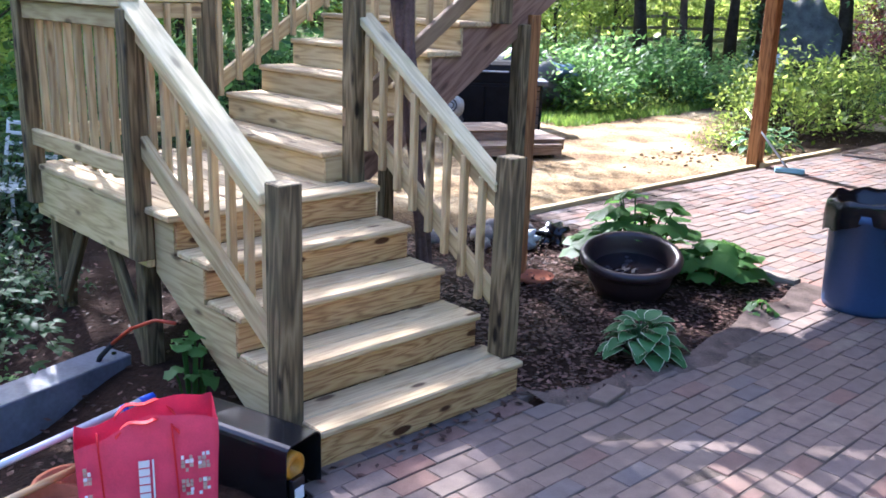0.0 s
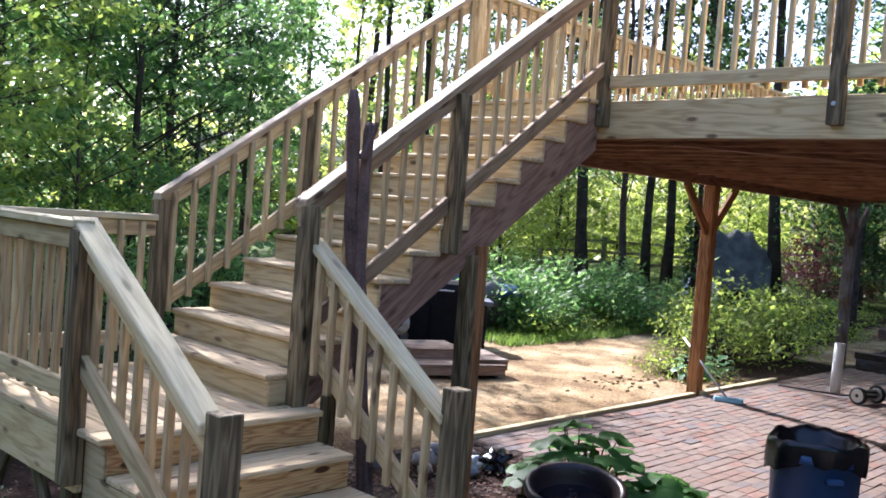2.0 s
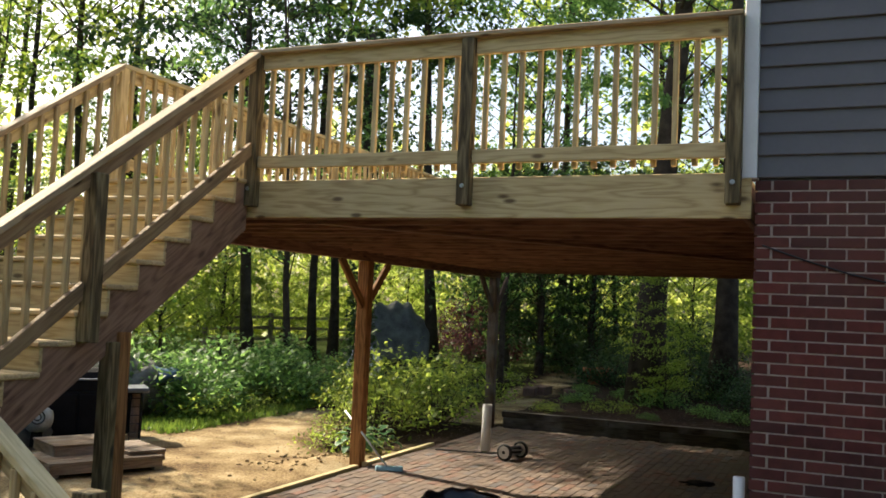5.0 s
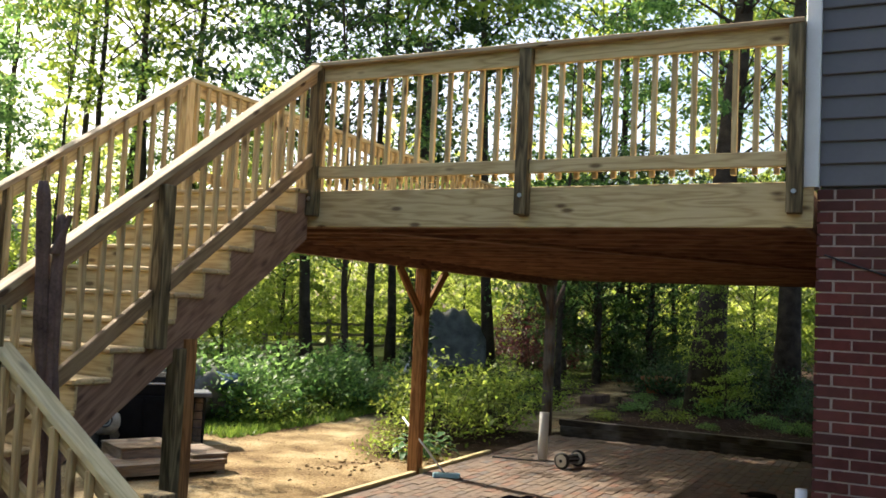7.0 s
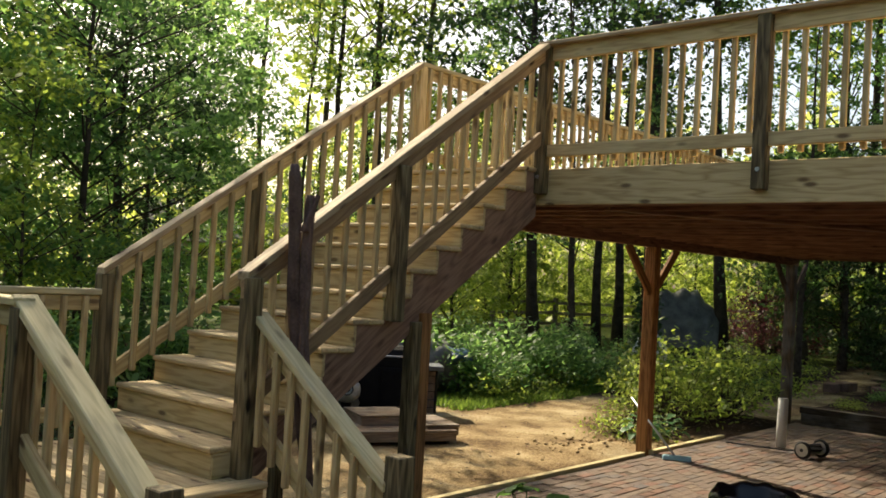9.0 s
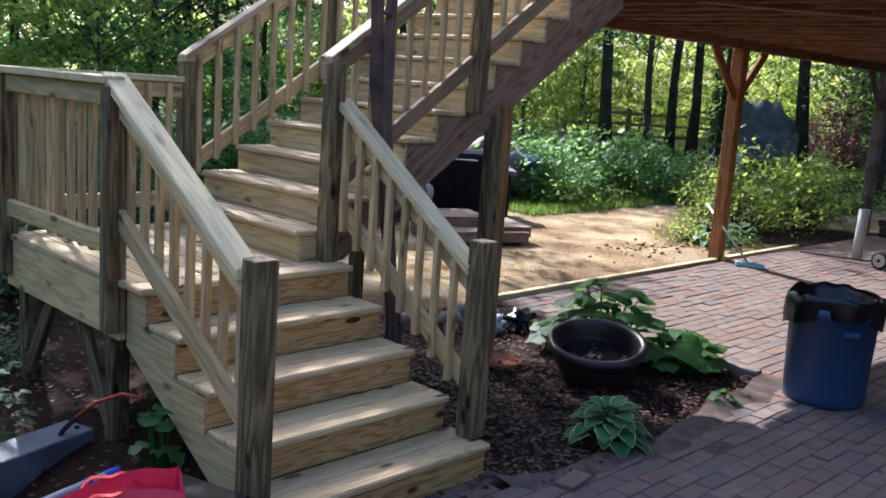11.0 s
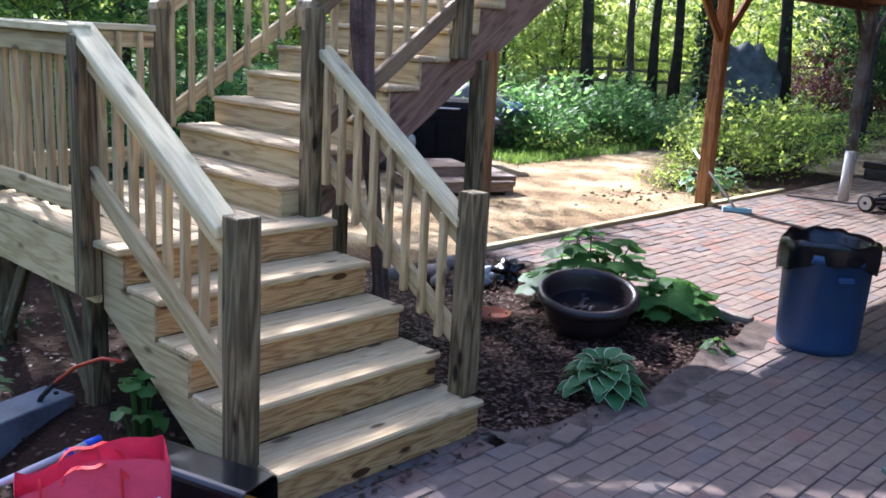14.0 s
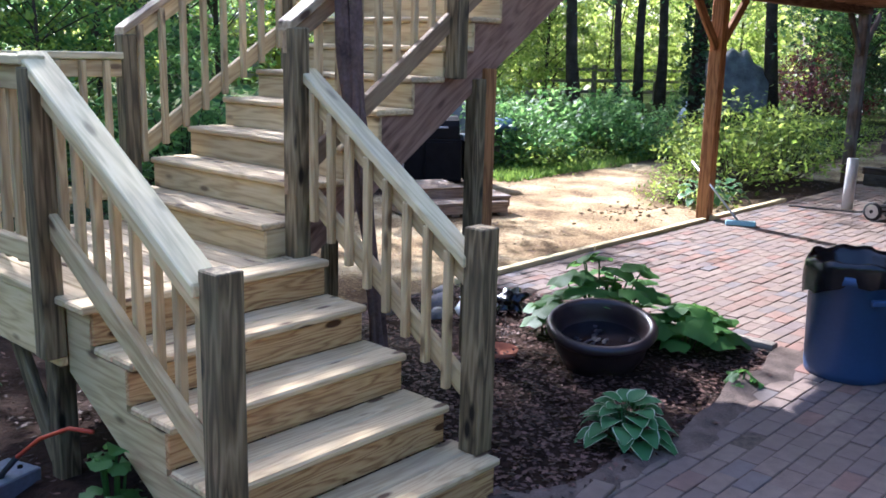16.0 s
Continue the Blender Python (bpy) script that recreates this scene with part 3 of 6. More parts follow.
# landing side panel and back
t = thing("landing_railing", "pine guard panel of close square balusters on the landing", "railing", g)
post(t, -1.212, 1.30, FLOOR - 0.255, 1.70)
post(t, -1.21, 2.58, FLOOR - 0.22, 1.70)
rail_run(t, (-1.21, 1.30, 1.745), (-1.21, 2.63, 1.745), (1, 0, 0), 9, low=0.765, cap_w=0.10, spread=(0.13, 0.87))
t = thing("landing_railing", "short pine guard rail across the back of the landing", "railing", g)
rail_run(t, (-1.16, 2.64, 1.745), (-0.13, 2.64, 1.745), (0, -1, 0), 7, low=0.765, cap_w=0.09)
# right side of the upper flight
t = thing("stair_railing", "long pine stair railing on bolted treated posts", "railing", g)
post(t, -0.055, 1.20, FLOOR - 0.26, 1.88, name="newel_post", label="tall grey-green treated post")
post(t, 1.075, 1.232, 1.645, 2.62, label="grey-green treated post bolted to the stringer")
# Darker rail colours here include the shade of this side.
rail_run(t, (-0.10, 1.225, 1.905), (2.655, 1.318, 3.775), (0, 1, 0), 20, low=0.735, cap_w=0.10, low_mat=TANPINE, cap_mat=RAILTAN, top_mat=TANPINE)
# left side of the upper flight
t = thing("stair_railing", "long pine stair railing along the yard side of the upper flight", "railing", g)
post(t, -0.085, 2.656, FLOOR - 0.26, 1.84, name="newel_post")
post(t, 1.08, 2.68, 1.5, 2.64)
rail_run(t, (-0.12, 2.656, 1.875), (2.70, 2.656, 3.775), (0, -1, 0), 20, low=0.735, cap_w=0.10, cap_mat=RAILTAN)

# ---- deck ----
DX0, DX1, DY0, DY1 = 2.76, 11.6, -2.2, 2.66


def deck():
    t = thing("deck", "raised pine deck with red-brown joists on brown posts", "deck")
    timber("fascia_board", (2.745, 1.37, 2.675), (2.745, DY0 - 0.02, 2.675), 0.03, 0.276, PINE, t, "pale pine fascia board")
    timber("fascia_board", (2.745, DY1, 2.675), (2.745, 1.372, 2.675), 0.03, 0.276, PINE, t)
    timber("fascia_board", (DX0, DY1 - 0.0, 2.675), (DX1, DY1 - 0.0, 2.675), 0.03, 0.276, STAIN, t)
    timber("fascia_board", (DX1, DY1, 2.675), (DX1, DY0, 2.675), 0.03, 0.276, STAIN, t)
    n = 34
    w = (DY1 - DY0) / n
    for i in range(n):
        y = DY0 + w * (i + 0.5)
        timber("board", (DX0, y, DECK - 0.016), (DX1, y, DECK - 0.016), w - 0.006, 0.032, TREAD, t)
    for i in range(22):
        x = DX0 + 0.1 + i * 0.4
        timber("joist", (x, DY0 + 0.02, 2.655), (x, DY1 - 0.02, 2.655), 0.04, 0.235, STAIN, t)
    timber("ledger", (DX0, DY0 + 0.02, 2.655), (DX1, DY0 + 0.02, 2.655), 0.04, 0.235, STAIN, t)
    for y in (2.545, 2.615):
        timber("beam", (DX0 + 0.4, y, 2.53), (DX1, y, 2.53), 0.04, 0.18, STAIN, t, "red-brown stained beam")
    timber("brace_board", (3.0, 0.9, 2.53), (7.0, -2.0, 2.53), 0.089, 0.03, STAIN, t)
    # The post at x 11.45 wears the brown with shade in it.
    for x in (6.91, 11.45):
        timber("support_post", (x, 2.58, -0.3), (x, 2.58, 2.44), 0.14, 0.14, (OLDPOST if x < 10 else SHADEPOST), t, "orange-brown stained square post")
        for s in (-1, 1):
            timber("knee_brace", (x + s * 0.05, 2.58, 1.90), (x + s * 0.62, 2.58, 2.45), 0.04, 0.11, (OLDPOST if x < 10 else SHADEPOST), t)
    return t


deck()
t = thing("deck_railing", "pine deck railing on treated posts bolted to the fascia", "railing", "deck railings")
steel = plain("galvanised bolt", (0.45, 0.45, 0.45), 0.4, 0.9)
for y in (1.318, -0.393, -2.118):
    p = post(t, 2.69, y, 2.617, 3.751, label="grey-green treated post")
    bm = rings(bmesh.new(), [(0.016, 0), (0.014, 0.008)], 8, True, True)
    b = part("bolt", bm, steel, t, "round bolt head")
    b.matrix_basis = pose(2.642, y, 2.745, 0, -90, 0)
timber("top_cap", (2.70, 1.365, 3.768), (2.70, -2.161, 3.768), 0.12, 0.032, RAILTAN, t, "flat cap rail")
for a, b in ((1.273, -0.348), (-0.438, -2.073)):
    timber("top_rail", (2.715, a, 3.70), (2.715, b, 3.70), 0.038, 0.115, PINE, t)
    timber("bottom_rail", (2.70, a, 2.945), (2.70, b, 2.945), 0.038, 0.092, PINE, t)
    for i in range(13):
        y = a + (b - a) * (i + 0.5) / 13
        timber("baluster", (2.745, y, 2.86), (2.745, y, 3.72), 0.035, 0.035, PINE, t)
t = thing("deck_railing", "pine deck railing along the yard edge of the deck", "railing", "deck railings")
post(t, 2.72, 2.656, 2.6, 3.76, PINE)
for i in range(1, 5):
    post(t, 2.72 + i * 1.75, 2.70, 2.6, 3.74, PINE)
rail_run(t, (2.70, 2.656, 3.785), (9.75, 2.656, 3.785), (0, -1, 0), 52, low=0.80, cap_w=0.10)

# ---- house ----
HX, HY = 2.765, -2.235
BRICKTOP = 2.774


def house():
    t = thing("house", "house with red brick base, grey lap siding and white corner trim", "house")
    wall = box_part("wall", HX - 0.001, 14.0, -8.0, HY - 0.02, -0.1, BRICKTOP - 0.01, MORTAR, t, "red brick base wall", 0)
    box_part("upper_wall", HX + 0.03, 14.0, -8.0, HY - 0.03, BRICKTOP - 0.01, 6.2, SIDING, t, "grey siding wall", 0)
    # lap siding on the side wall
    for i in range(26):
        z = BRICKTOP + 0.012 + i * 0.134
        bm = bmesh.new()
        prof = [(0.0, z), (-0.028, z), (-0.030, z + 0.006), (-0.010, z + 0.138), (0.0, z + 0.138)]
        rows = [[bm.verts.new((HX + 0.028 + a, y, b)) for a, b in prof] for y in (-8.0, HY - 0.013)]
        for k in range(5):
            j = (k + 1) % 5
            bm.faces.new((rows[0][k], rows[0][j], rows[1][j], rows[1][k]))
        bm.faces.new(rows[0][::-1]); bm.faces.new(rows[1])
        part("siding_board", bm, SIDING, t)
    box_part("corner_trim", HX - 0.043, HX + 0.11, HY - 0.0125, HY + 0.072, BRICKTOP + 0.003, 6.2, WHITE, t, "white corner trim board", 0.004)
    # bricks of the side wall, and the return under the deck
    course, length = 0.0677, 0.203
    bm1 = box(bmesh.new(), -0.006, 0.03, -0.0965, 0.0965, -0.029, 0.029, 0.003)
    me = bpy.data.meshes.new("brick"); bm1.to_mesh(me); bm1.free()
    bm2 = box(bmesh.new(), -0.006, 0.03, -0.045, 0.045, -0.029, 0.029, 0.003)
    mh = bpy.data.meshes.new("brick"); bm2.to_mesh(mh); bm2.free()
    rnd = random.Random(5)
    rest = []
    for c in range(40):
        z = BRICKTOP - 0.036 - c * course
        y = HY - (0.0 if c % 2 else 0.102)
        if c % 2 == 0 and z > 0.4:
            solid("brick", mh, WALL_ONE, wall, m=pose(HX, HY - 0.047, z))
        k = 0
        while y - length > -5.5:
            yc = y - length / 2
            if z > 0.55 and k < 9:
                solid("brick", me, WALL_ONE, wall, m=pose(HX + rnd.uniform(-0.002, 0.002), yc, z, 0, 0, rnd.uniform(-0.3, 0.3)))
            else:
                rest.append((HX, yc, z))
            y -= length
            k += 1
    verts = []
    for x, y, z in rest:
        x0, y0, y1, z0, z1 = x - 0.006, y - 0.0965, y + 0.0965, z - 0.029, z + 0.029
        a, b_, c_, d = (x0, y0, z0), (x0, y0, z1), (x0, y1, z1), (x0, y1, z0)
        e, f, g_, h = [(x0 + 0.03, p[1], p[2]) for p in (a, b_, c_, d)]
        verts += [(a, b_, c_, d)[::-1], (a, e, f, b_), (c_, g_, h, d), (b_, f, g_, c_), (d, h, e, a)]
    tagged(solid("brick_field", quads_mesh("brick_field", verts), WALL_REST, wall), kind="stuff")
    return t


house()

# ---- patio ----
def patio():
    rnd = random.Random(11)
    pat = thing("patio", "worn brick patio of mottled red and grey pavers in running bond", "patio", kind="structure")
    bl, bw, gap = 0.205, 0.102, 0.004
    bm = box(bmesh.new(), -(bl - gap) / 2, (bl - gap) / 2, -(bw - gap) / 2, (bw - gap) / 2, -0.055, 0.0, 0.004)
    me = bpy.data.meshes.new("brick"); bm.to_mesh(me); bm.free()
    far, near = [], 0
    for j in range(-44, 25):
        y = 0.02 + j * bw
        if y > 2.42 or y < -4.4:
            continue
        for i in range(-30, 58):
            x = i * bl + (bl / 2 if j % 2 else 0) + 0.03 * math.sin(j * 1.3)
            if x > 11.35 or x < -4.5 or (x > 2.66 and y < HY + 0.06):
                continue
            if bool(in_bed(np.array(x), np.array(y - 0.03))) or (-1.25 < x < 0.05 and 0.02 < y):
                continue
            dz = rnd.uniform(-0.004, 0.004) + 0.006 * noise.noise((x, y, 0.3))
            tz, tx, ty = rnd.uniform(-1.4, 1.4), rnd.uniform(-1.1, 1.1), rnd.uniform(-0.8, 0.8)
            if -0.9 < x < 2.2 and -1.35 < y < -0.05 and near < 300:
                solid("brick", me, PAVE_ONE, pat, m=pose(x, y, dz, tx, ty, tz))
                near += 1
            else:
                far.append((x, y, dz, tx, ty, tz))
    c = np.array([v.co for v in me.vertices])
    polys = [list(p.vertices) for p in me.polygons]
    verts, faces = [], []
    for n, (x, y, z, a, b, g_) in enumerate(far):
        m = np.array(pose(x, y, z, a, b, g_))
        verts.append(c @ m[:3, :3].T + m[:3, 3])
        k = n * len(c)
        faces += [[k + v for v in p] for p in polys]
    fm = bpy.data.meshes.new("brick_field")
    fm.from_pydata(np.concatenate(verts).tolist(), [], faces)
    tagged(solid("brick_field", fm, PAVE_REST, pat), kind="stuff")
    grit = plain("joint grit", (0.085, 0.066, 0.05), 0.95, vary=0.5, scale=25, bump=0.6)
    # grit bed between the bricks, clear of the planting bed
    g_ = bmesh.new()
    for x0, x1, y0, y1 in ((-7, 2.72, -7, -0.38), (-1.2, -0.06, -0.38, 0.0), (-0.06, 0.5, -0.38, -0.22), (-4, -1.2, -0.38, -0.21), (2.72, 11.4, HY, 2.44)):
        box(g_, x0, x1, y0, y1, -0.05, -0.007)
    part("joint_bed", g_, grit, pat, "dark grit in the joints")
    # edging timbers
    for a, b in ((2.55, 4.45), (4.47, 6.7), (6.9, 8.9)):
        timber("edging", (a, 2.475, 0.005), (b, 2.475, 0.005), 0.07, 0.06, RAIL, pat, "faded pale edging board")
    timber("edging", (2.80, 1.2, 0.0), (2.79, 0.0, 0.01), 0.085, 0.05, GREYWOOD, pat, "grey edging board")


patio()

# ---- trees ----
def limb_path(a, b, sag, rnd):
    a, b = Vector(a), Vector(b)
    mid = a.lerp(b, 0.5) + Vector((rnd.uniform(-sag, sag), rnd.uniform(-sag, sag), rnd.uniform(0, sag)))
    return [a, a.lerp(mid, 0.55), mid, mid.lerp(b, 0.55), b]


def make_tree(label, seed, tall, bare, spread, radius, clumps, per, leaf, mat, clump_r=0.55, lean=0.0):
    """A tapered trunk with limbs to every leaf clump; the crown is many loose leaves with gaps."""
    rnd, rng = random.Random(seed), np.random.default_rng(seed)
    t = thing("tree", label, "tree", "trees")
    bm = bmesh.new()
    pts, rad = [], []
    dx, dy = rnd.uniform(-lean, lean), rnd.uniform(-lean, lean)
    for i in range(9):
        f = i / 8
        pts.append((dx * f * tall + rnd.uniform(-0.08, 0.08) * (i > 0), dy * f * tall + rnd.uniform(-0.08, 0.08) * (i > 0), -0.4 + f * (tall * 0.93 + 0.4)))
        rad.append(radius * (1.35 if i == 0 else 1.0) * (1 - 0.9 * f ** 0.9))
    tube(bm, pts, rad, 10, 0.08, seed)
    limbs = bm
    centres = []
    for k in range(clumps):
        f = rnd.random() ** 0.8
        z = bare + (tall - bare) * f
        prof = math.sin(math.pi * min(1, max(0.04, 0.12 + 0.88 * (1 - f)))) ** 0.6 if f > 0.35 else 0.55 + f
        r = spread * prof * math.sqrt(rnd.uniform(0.08, 1.0))
        a = rnd.uniform(0, 2 * math.pi)
        fz = min(1, z / tall)
        c = Vector((dx * fz * tall + r * math.cos(a), dy * fz * tall + r * math.sin(a), z + rnd.uniform(-0.3, 0.3)))
        centres.append((c, clump_r * rnd.uniform(0.6, 1.4)))
        zb = max(bare * 0.7, z - r * rnd.uniform(0.4, 0.9))
        fb = min(1, zb / tall)
        if r > 0.4 and k % 2 == 0:
            tube(limbs, limb_path((dx * fb * tall, dy * fb * tall, zb), c, 0.25, rnd), [0.03 * radius / 0.2, 0.02, 0.014, 0.009, 0.005], 4, 0.1, k, False)
    part("trunk", limbs, BARK, t, "rough grey-brown trunk with branching limbs", True)
    cs = []
    for c, r in centres:
        # flat sprays of leaves with uneven lobes, drooping at the tips
        n = int(per * rnd.uniform(0.6, 1.4))
        a = rng.uniform(0, 2 * math.pi, n)
        lobe = 1 + 0.45 * np.sin(2 * a + rnd.uniform(0, 6)) + 0.3 * np.sin(5 * a + rnd.uniform(0, 6))
        q = np.sqrt(rng.random(n)) * r * 1.25 * lobe
        lift = rng.normal(0, 0.12, n) * r - 0.22 * q * q / r + q * 0.25 * np.cos(a - rnd.uniform(0, 6))
        p = np.stack([q * np.cos(a), q * np.sin(a), lift], 1)
        cs.append(p + np.array(c))
    me = quads_mesh("crown", leaves(np.concatenate(cs), leaf, rng))
    part_ob = solid("crown", me, mat, t, "crown of loose green leaves")
    return t


def eye_polar(angle, dist):
    """A spot on the land by its bearing (degrees from +y towards +x) and distance from the stairs' foot."""
    a = radians(angle)
    return -3.0 + dist * math.sin(a), -2.6 + dist * math.cos(a)


def plant(kind, angle, dist, scale, turn, first):
    x, y = eye_polar(angle, dist)
    z = float(height(np.array(x), np.array(y)))
    tip = 3.5 * math.sin(turn) if angle > 50 else 0.0
    m = Matrix.Translation((x, y, z)) @ pose(0, 0, 0, tip, 0.7 * tip, turn) @ Matrix.Scale(scale, 4)
    if first:
        kind.matrix_basis = m
        return kind
    return copy_thing(kind, m)


oak = make_tree("tall oak with a bare lower trunk and loose crown", 1, 17, 5.0, 4.2, 0.15, 60, 125, 0.168, LEAF_MID, 0.85, lean=0.03)
poplar = make_tree("slender tall tree with thin sunlit spring leaves", 2, 16, 5.5, 3.2, 0.095, 52, 105, 0.16, LEAF_SUN, 0.75, lean=0.03)
holly = make_tree("dense dark evergreen tree with leaves to the ground", 3, 9, 1.2, 2.4, 0.16, 120, 100, 0.12, LEAF_DARK, 0.45)
maple = make_tree("young spreading tree with low bright green leaves", 4, 8, 1.0, 2.8, 0.07, 70, 100, 0.14, LEAF_SUN, 0.55)
beech = make_tree("understorey tree with mid green leaves from low down", 6, 10, 1.2, 3.1, 0.10, 85, 105, 0.156, LEAF_MID, 0.6)
great_oak = make_tree("massive old oak with a thick dark trunk", 5, 19, 6.0, 4.6, 0.34, 84, 110, 0.14, LEAF_MID, 0.6, lean=0.02)
chestnut = make_tree("broad tree with a dense dark green crown high up", 8, 15, 5.0, 4.6, 0.15, 80, 145, 0.18, LEAF_DARK, 0.8)
KINDS = {"great_oak": great_oak, "chestnut": chestnut, "oak": oak, "poplar": poplar, "holly": holly, "maple": maple, "beech": beech}
used = set()
rnd = random.Random(21)


def grow(kind, angle, dist, scale=1.0):
    plant(KINDS[kind], angle, dist, scale, rnd.uniform(0, 360), kind not in used)
    used.add(kind)


for kind, a, d, s in (
    ("oak", 20.4, 17, 0.65), ("beech", 18.6, 15.5, 1.0), ("beech", 21.5, 19, 1.05), ("beech", 27.4, 16.5, 0.9), ("maple", 15, 10.5, 0.75), ("maple", 24.5, 14, 0.8),
    ("maple", 12, 12, 0.8), ("holly", 29.5, 20, 0.9), ("beech", 31.0, 23, 0.85), ("beech", 34.0, 26, 0.9), ("beech", 32.4, 27, 0.95), ("chestnut", 29.0, 38, 1.1), ("oak", 40.0, 31, 1.15), ("poplar", 42.3, 31, 1.45),
    ("maple", 35.5, 40, 1.3), ("maple", 46, 34, 1.3), ("poplar", 45.2, 33, 1.2), ("poplar", 37.4, 42, 1.2), ("poplar", 47.6, 36, 1.3), ("poplar", 43.6, 40, 1.4), ("poplar", 40.9, 42, 1.4),
    ("chestnut", 55.2, 25, 1.05), ("oak", 57.7, 19, 0.95), ("poplar", 59.0, 28, 1.0), ("chestnut", 60.2, 29, 1.0), ("maple", 50, 25, 1.1), ("maple", 53.5, 29, 1.3),
    ("poplar", 66.5, 27, 1.2), ("beech", 73, 28, 1.25), ("poplar", 86, 27, 1.0),
    ("oak", 70.7, 20, 0.8), ("great_oak", 79.6, 18.5, 0.95), ("great_oak", 83.9, 20, 0.85), ("maple", 82, 27, 1.0), ("maple", 86.5, 24, 1.1),
    ("holly", 74.5, 31, 0.75), ("holly", 71.5, 32, 0.75), ("holly", 68.5, 33, 0.8), ("holly", 71, 27, 0.7), ("holly", 77.5, 30, 0.7), ("maple", 80.8, 17.5, 0.42), ("holly", 73, 26, 0.8), ("holly", 76.2, 26.5, 0.85), ("maple", 57, 33, 0.9), ("maple", 54, 33, 0.9), ("poplar", 74, 31, 1.2), ("poplar", 80, 36, 1.2), ("oak", 92, 26, 1.1), ("maple", 62.2, 31, 1.0), ("maple", 71.5, 34, 1.2),
    ("maple", 64.5, 37, 1.2), ("maple", 59, 38, 1.2), ("beech", 48, 36, 1.0), ("beech", 24, 28, 1.3), ("beech", 18, 25, 1.2), ("beech", 11, 21, 1.1),
    ("maple", 76, 38, 1.3), ("maple", 84, 38, 1.3), ("maple", 41, 35, 1.2), ("maple", 52, 38, 1.3)):
    grow(kind, a, d, s)
for x, y, s in ((-3.3, 4.6, 0.6),):
    a, d = math.degrees(math.atan2(x + 3.0, y + 2.6)), math.hypot(x + 3.0, y + 2.6)
    grow("maple", a, d, s)


def far_woods():
    """The wood goes on behind: a belt of far trunks and leaves."""
    rng = np.random.default_rng(9)
    n = 60000
    a = np.radians(rng.uniform(-10, 112, n))
    d = rng.uniform(40, 70, n)
    clump = np.sin(a * 37) + np.sin(a * 91 + 1) + np.sin(a * 53 + d)
    top = 7.5 + 2.2 * clump + (d - 40) * 0.12
    z = 0.2 + top * rng.random(n) ** 1.5
    c = np.stack([-3 + d * np.sin(a), -2.6 + d * np.cos(a), z], 1)
    tagged(solid("far_woods", quads_mesh("far_woods", leaves(c, 0.55, rng, narrow=0.8)), LEAF_FAR), "distant woodland leaves with sunlit haze in their colour", "woods", kind="stuff")
    bm = bmesh.new()
    for k in range(6):
        b, r = math.radians(rng.uniform(-5, 108)), rng.uniform(30, 60)
        x, y = -3 + r * math.sin(b), -2.6 + r * math.cos(b)
        tube(bm, [(x, y, 0), (x + rng.normal(0, 0.2), y, 6), (x + rng.normal(0, 0.5), y, 15)], [rng.uniform(0.10, 0.2), 0.09, 0.03], 6, 0.1, k)
    tagged(part("far_trunks", bm, BARK, None, "", True), "distant bare woodland trunks", "woods", kind="stuff")


far_woods()


def woods_behind():
    """Unseen leaf belt, added to close the other sides and cut skylight."""
    rng = np.random.default_rng(19)
    n = 17000
    a = np.radians(rng.uniform(118, 352, n))
    d = rng.uniform(15, 23, n)
    z = (7.5 + 1.6 * np.sin(a * 9) + 1.2 * np.sin(a * 23)) * rng.random(n) ** 0.8
    c = np.stack([-3 + d * np.sin(a), -2.6 + d * np.cos(a), z], 1)
    tagged(solid("woods_behind", quads_mesh("woods_behind", leaves(c, 0.75, rng, narrow=0.8)), LEAF_MID), "unseen woodland leaves added to cut skylight", "woods", kind="stuff")


woods_behind()


def make_shrub(label, seed, wide, tall, clumps, per, leaf, mat, name="shrub"):
    rnd_, rng = random.Random(seed), np.random.default_rng(seed)
    t = thing(name, label, "shrub", "shrubs")
    bm = bmesh.new()
    cs = []
    for k in range(clumps):
        a, f = rnd_.uniform(0, 2 * math.pi), math.sqrt(rnd_.random())
        z = tall * (0.12 + 0.88 * rnd_.random() * (1 - 0.55 * f * f))
        c = Vector((wide * f * math.cos(a), wide * f * math.sin(a), z))
        if k % 2 == 0:
            tube(bm, [(c.x * 0.15, c.y * 0.15, -0.1), (c.x * 0.6, c.y * 0.6, z * 0.6), c], [0.012, 0.008, 0.004], 4, 0, k, False)
        cs.append(rng.normal(0, 1, (per, 3)) * 0.15 * np.array([1.2, 1.2, 0.8]) + np.array(c))
    part("stem", bm, BARK, t)
    c = np.concatenate(cs)
    c[:, 2] = np.abs(c[:, 2])
    solid("foliage", quads_mesh("foliage", leaves(c, leaf, rng, droop=-0.05, narrow=0.5)), mat, t)
    return t


SHRUBS = {
    "fern": make_shrub("low mixed green plants on the woodland floor", 36, 1.0, 0.7, 60, 16, 0.14, LEAF_MID),
    "azalea": make_shrub("tall loose shrub with yellow-green leaves beside the patio", 31, 0.95, 1.75, 70, 14, 0.13, LEAF_SUN),
    "scrub": make_shrub("tangled green undergrowth shrub", 32, 1.3, 1.35, 110, 19, 0.155, LEAF_MID),
    "laurel": make_shrub("low dark glossy evergreen shrub", 33, 0.9, 0.9, 110, 28, 0.08, LEAF_DARK),
    "weed": make_shrub("patch of low pale green weeds", 34, 0.8, 0.42, 50, 14, 0.095, LEAF_SUN),
    "plum": make_shrub("dark purple-leaved bush in the wood", 35, 1.6, 2.0, 110, 28, 0.11, LEAF_RED),
}
grown = set()


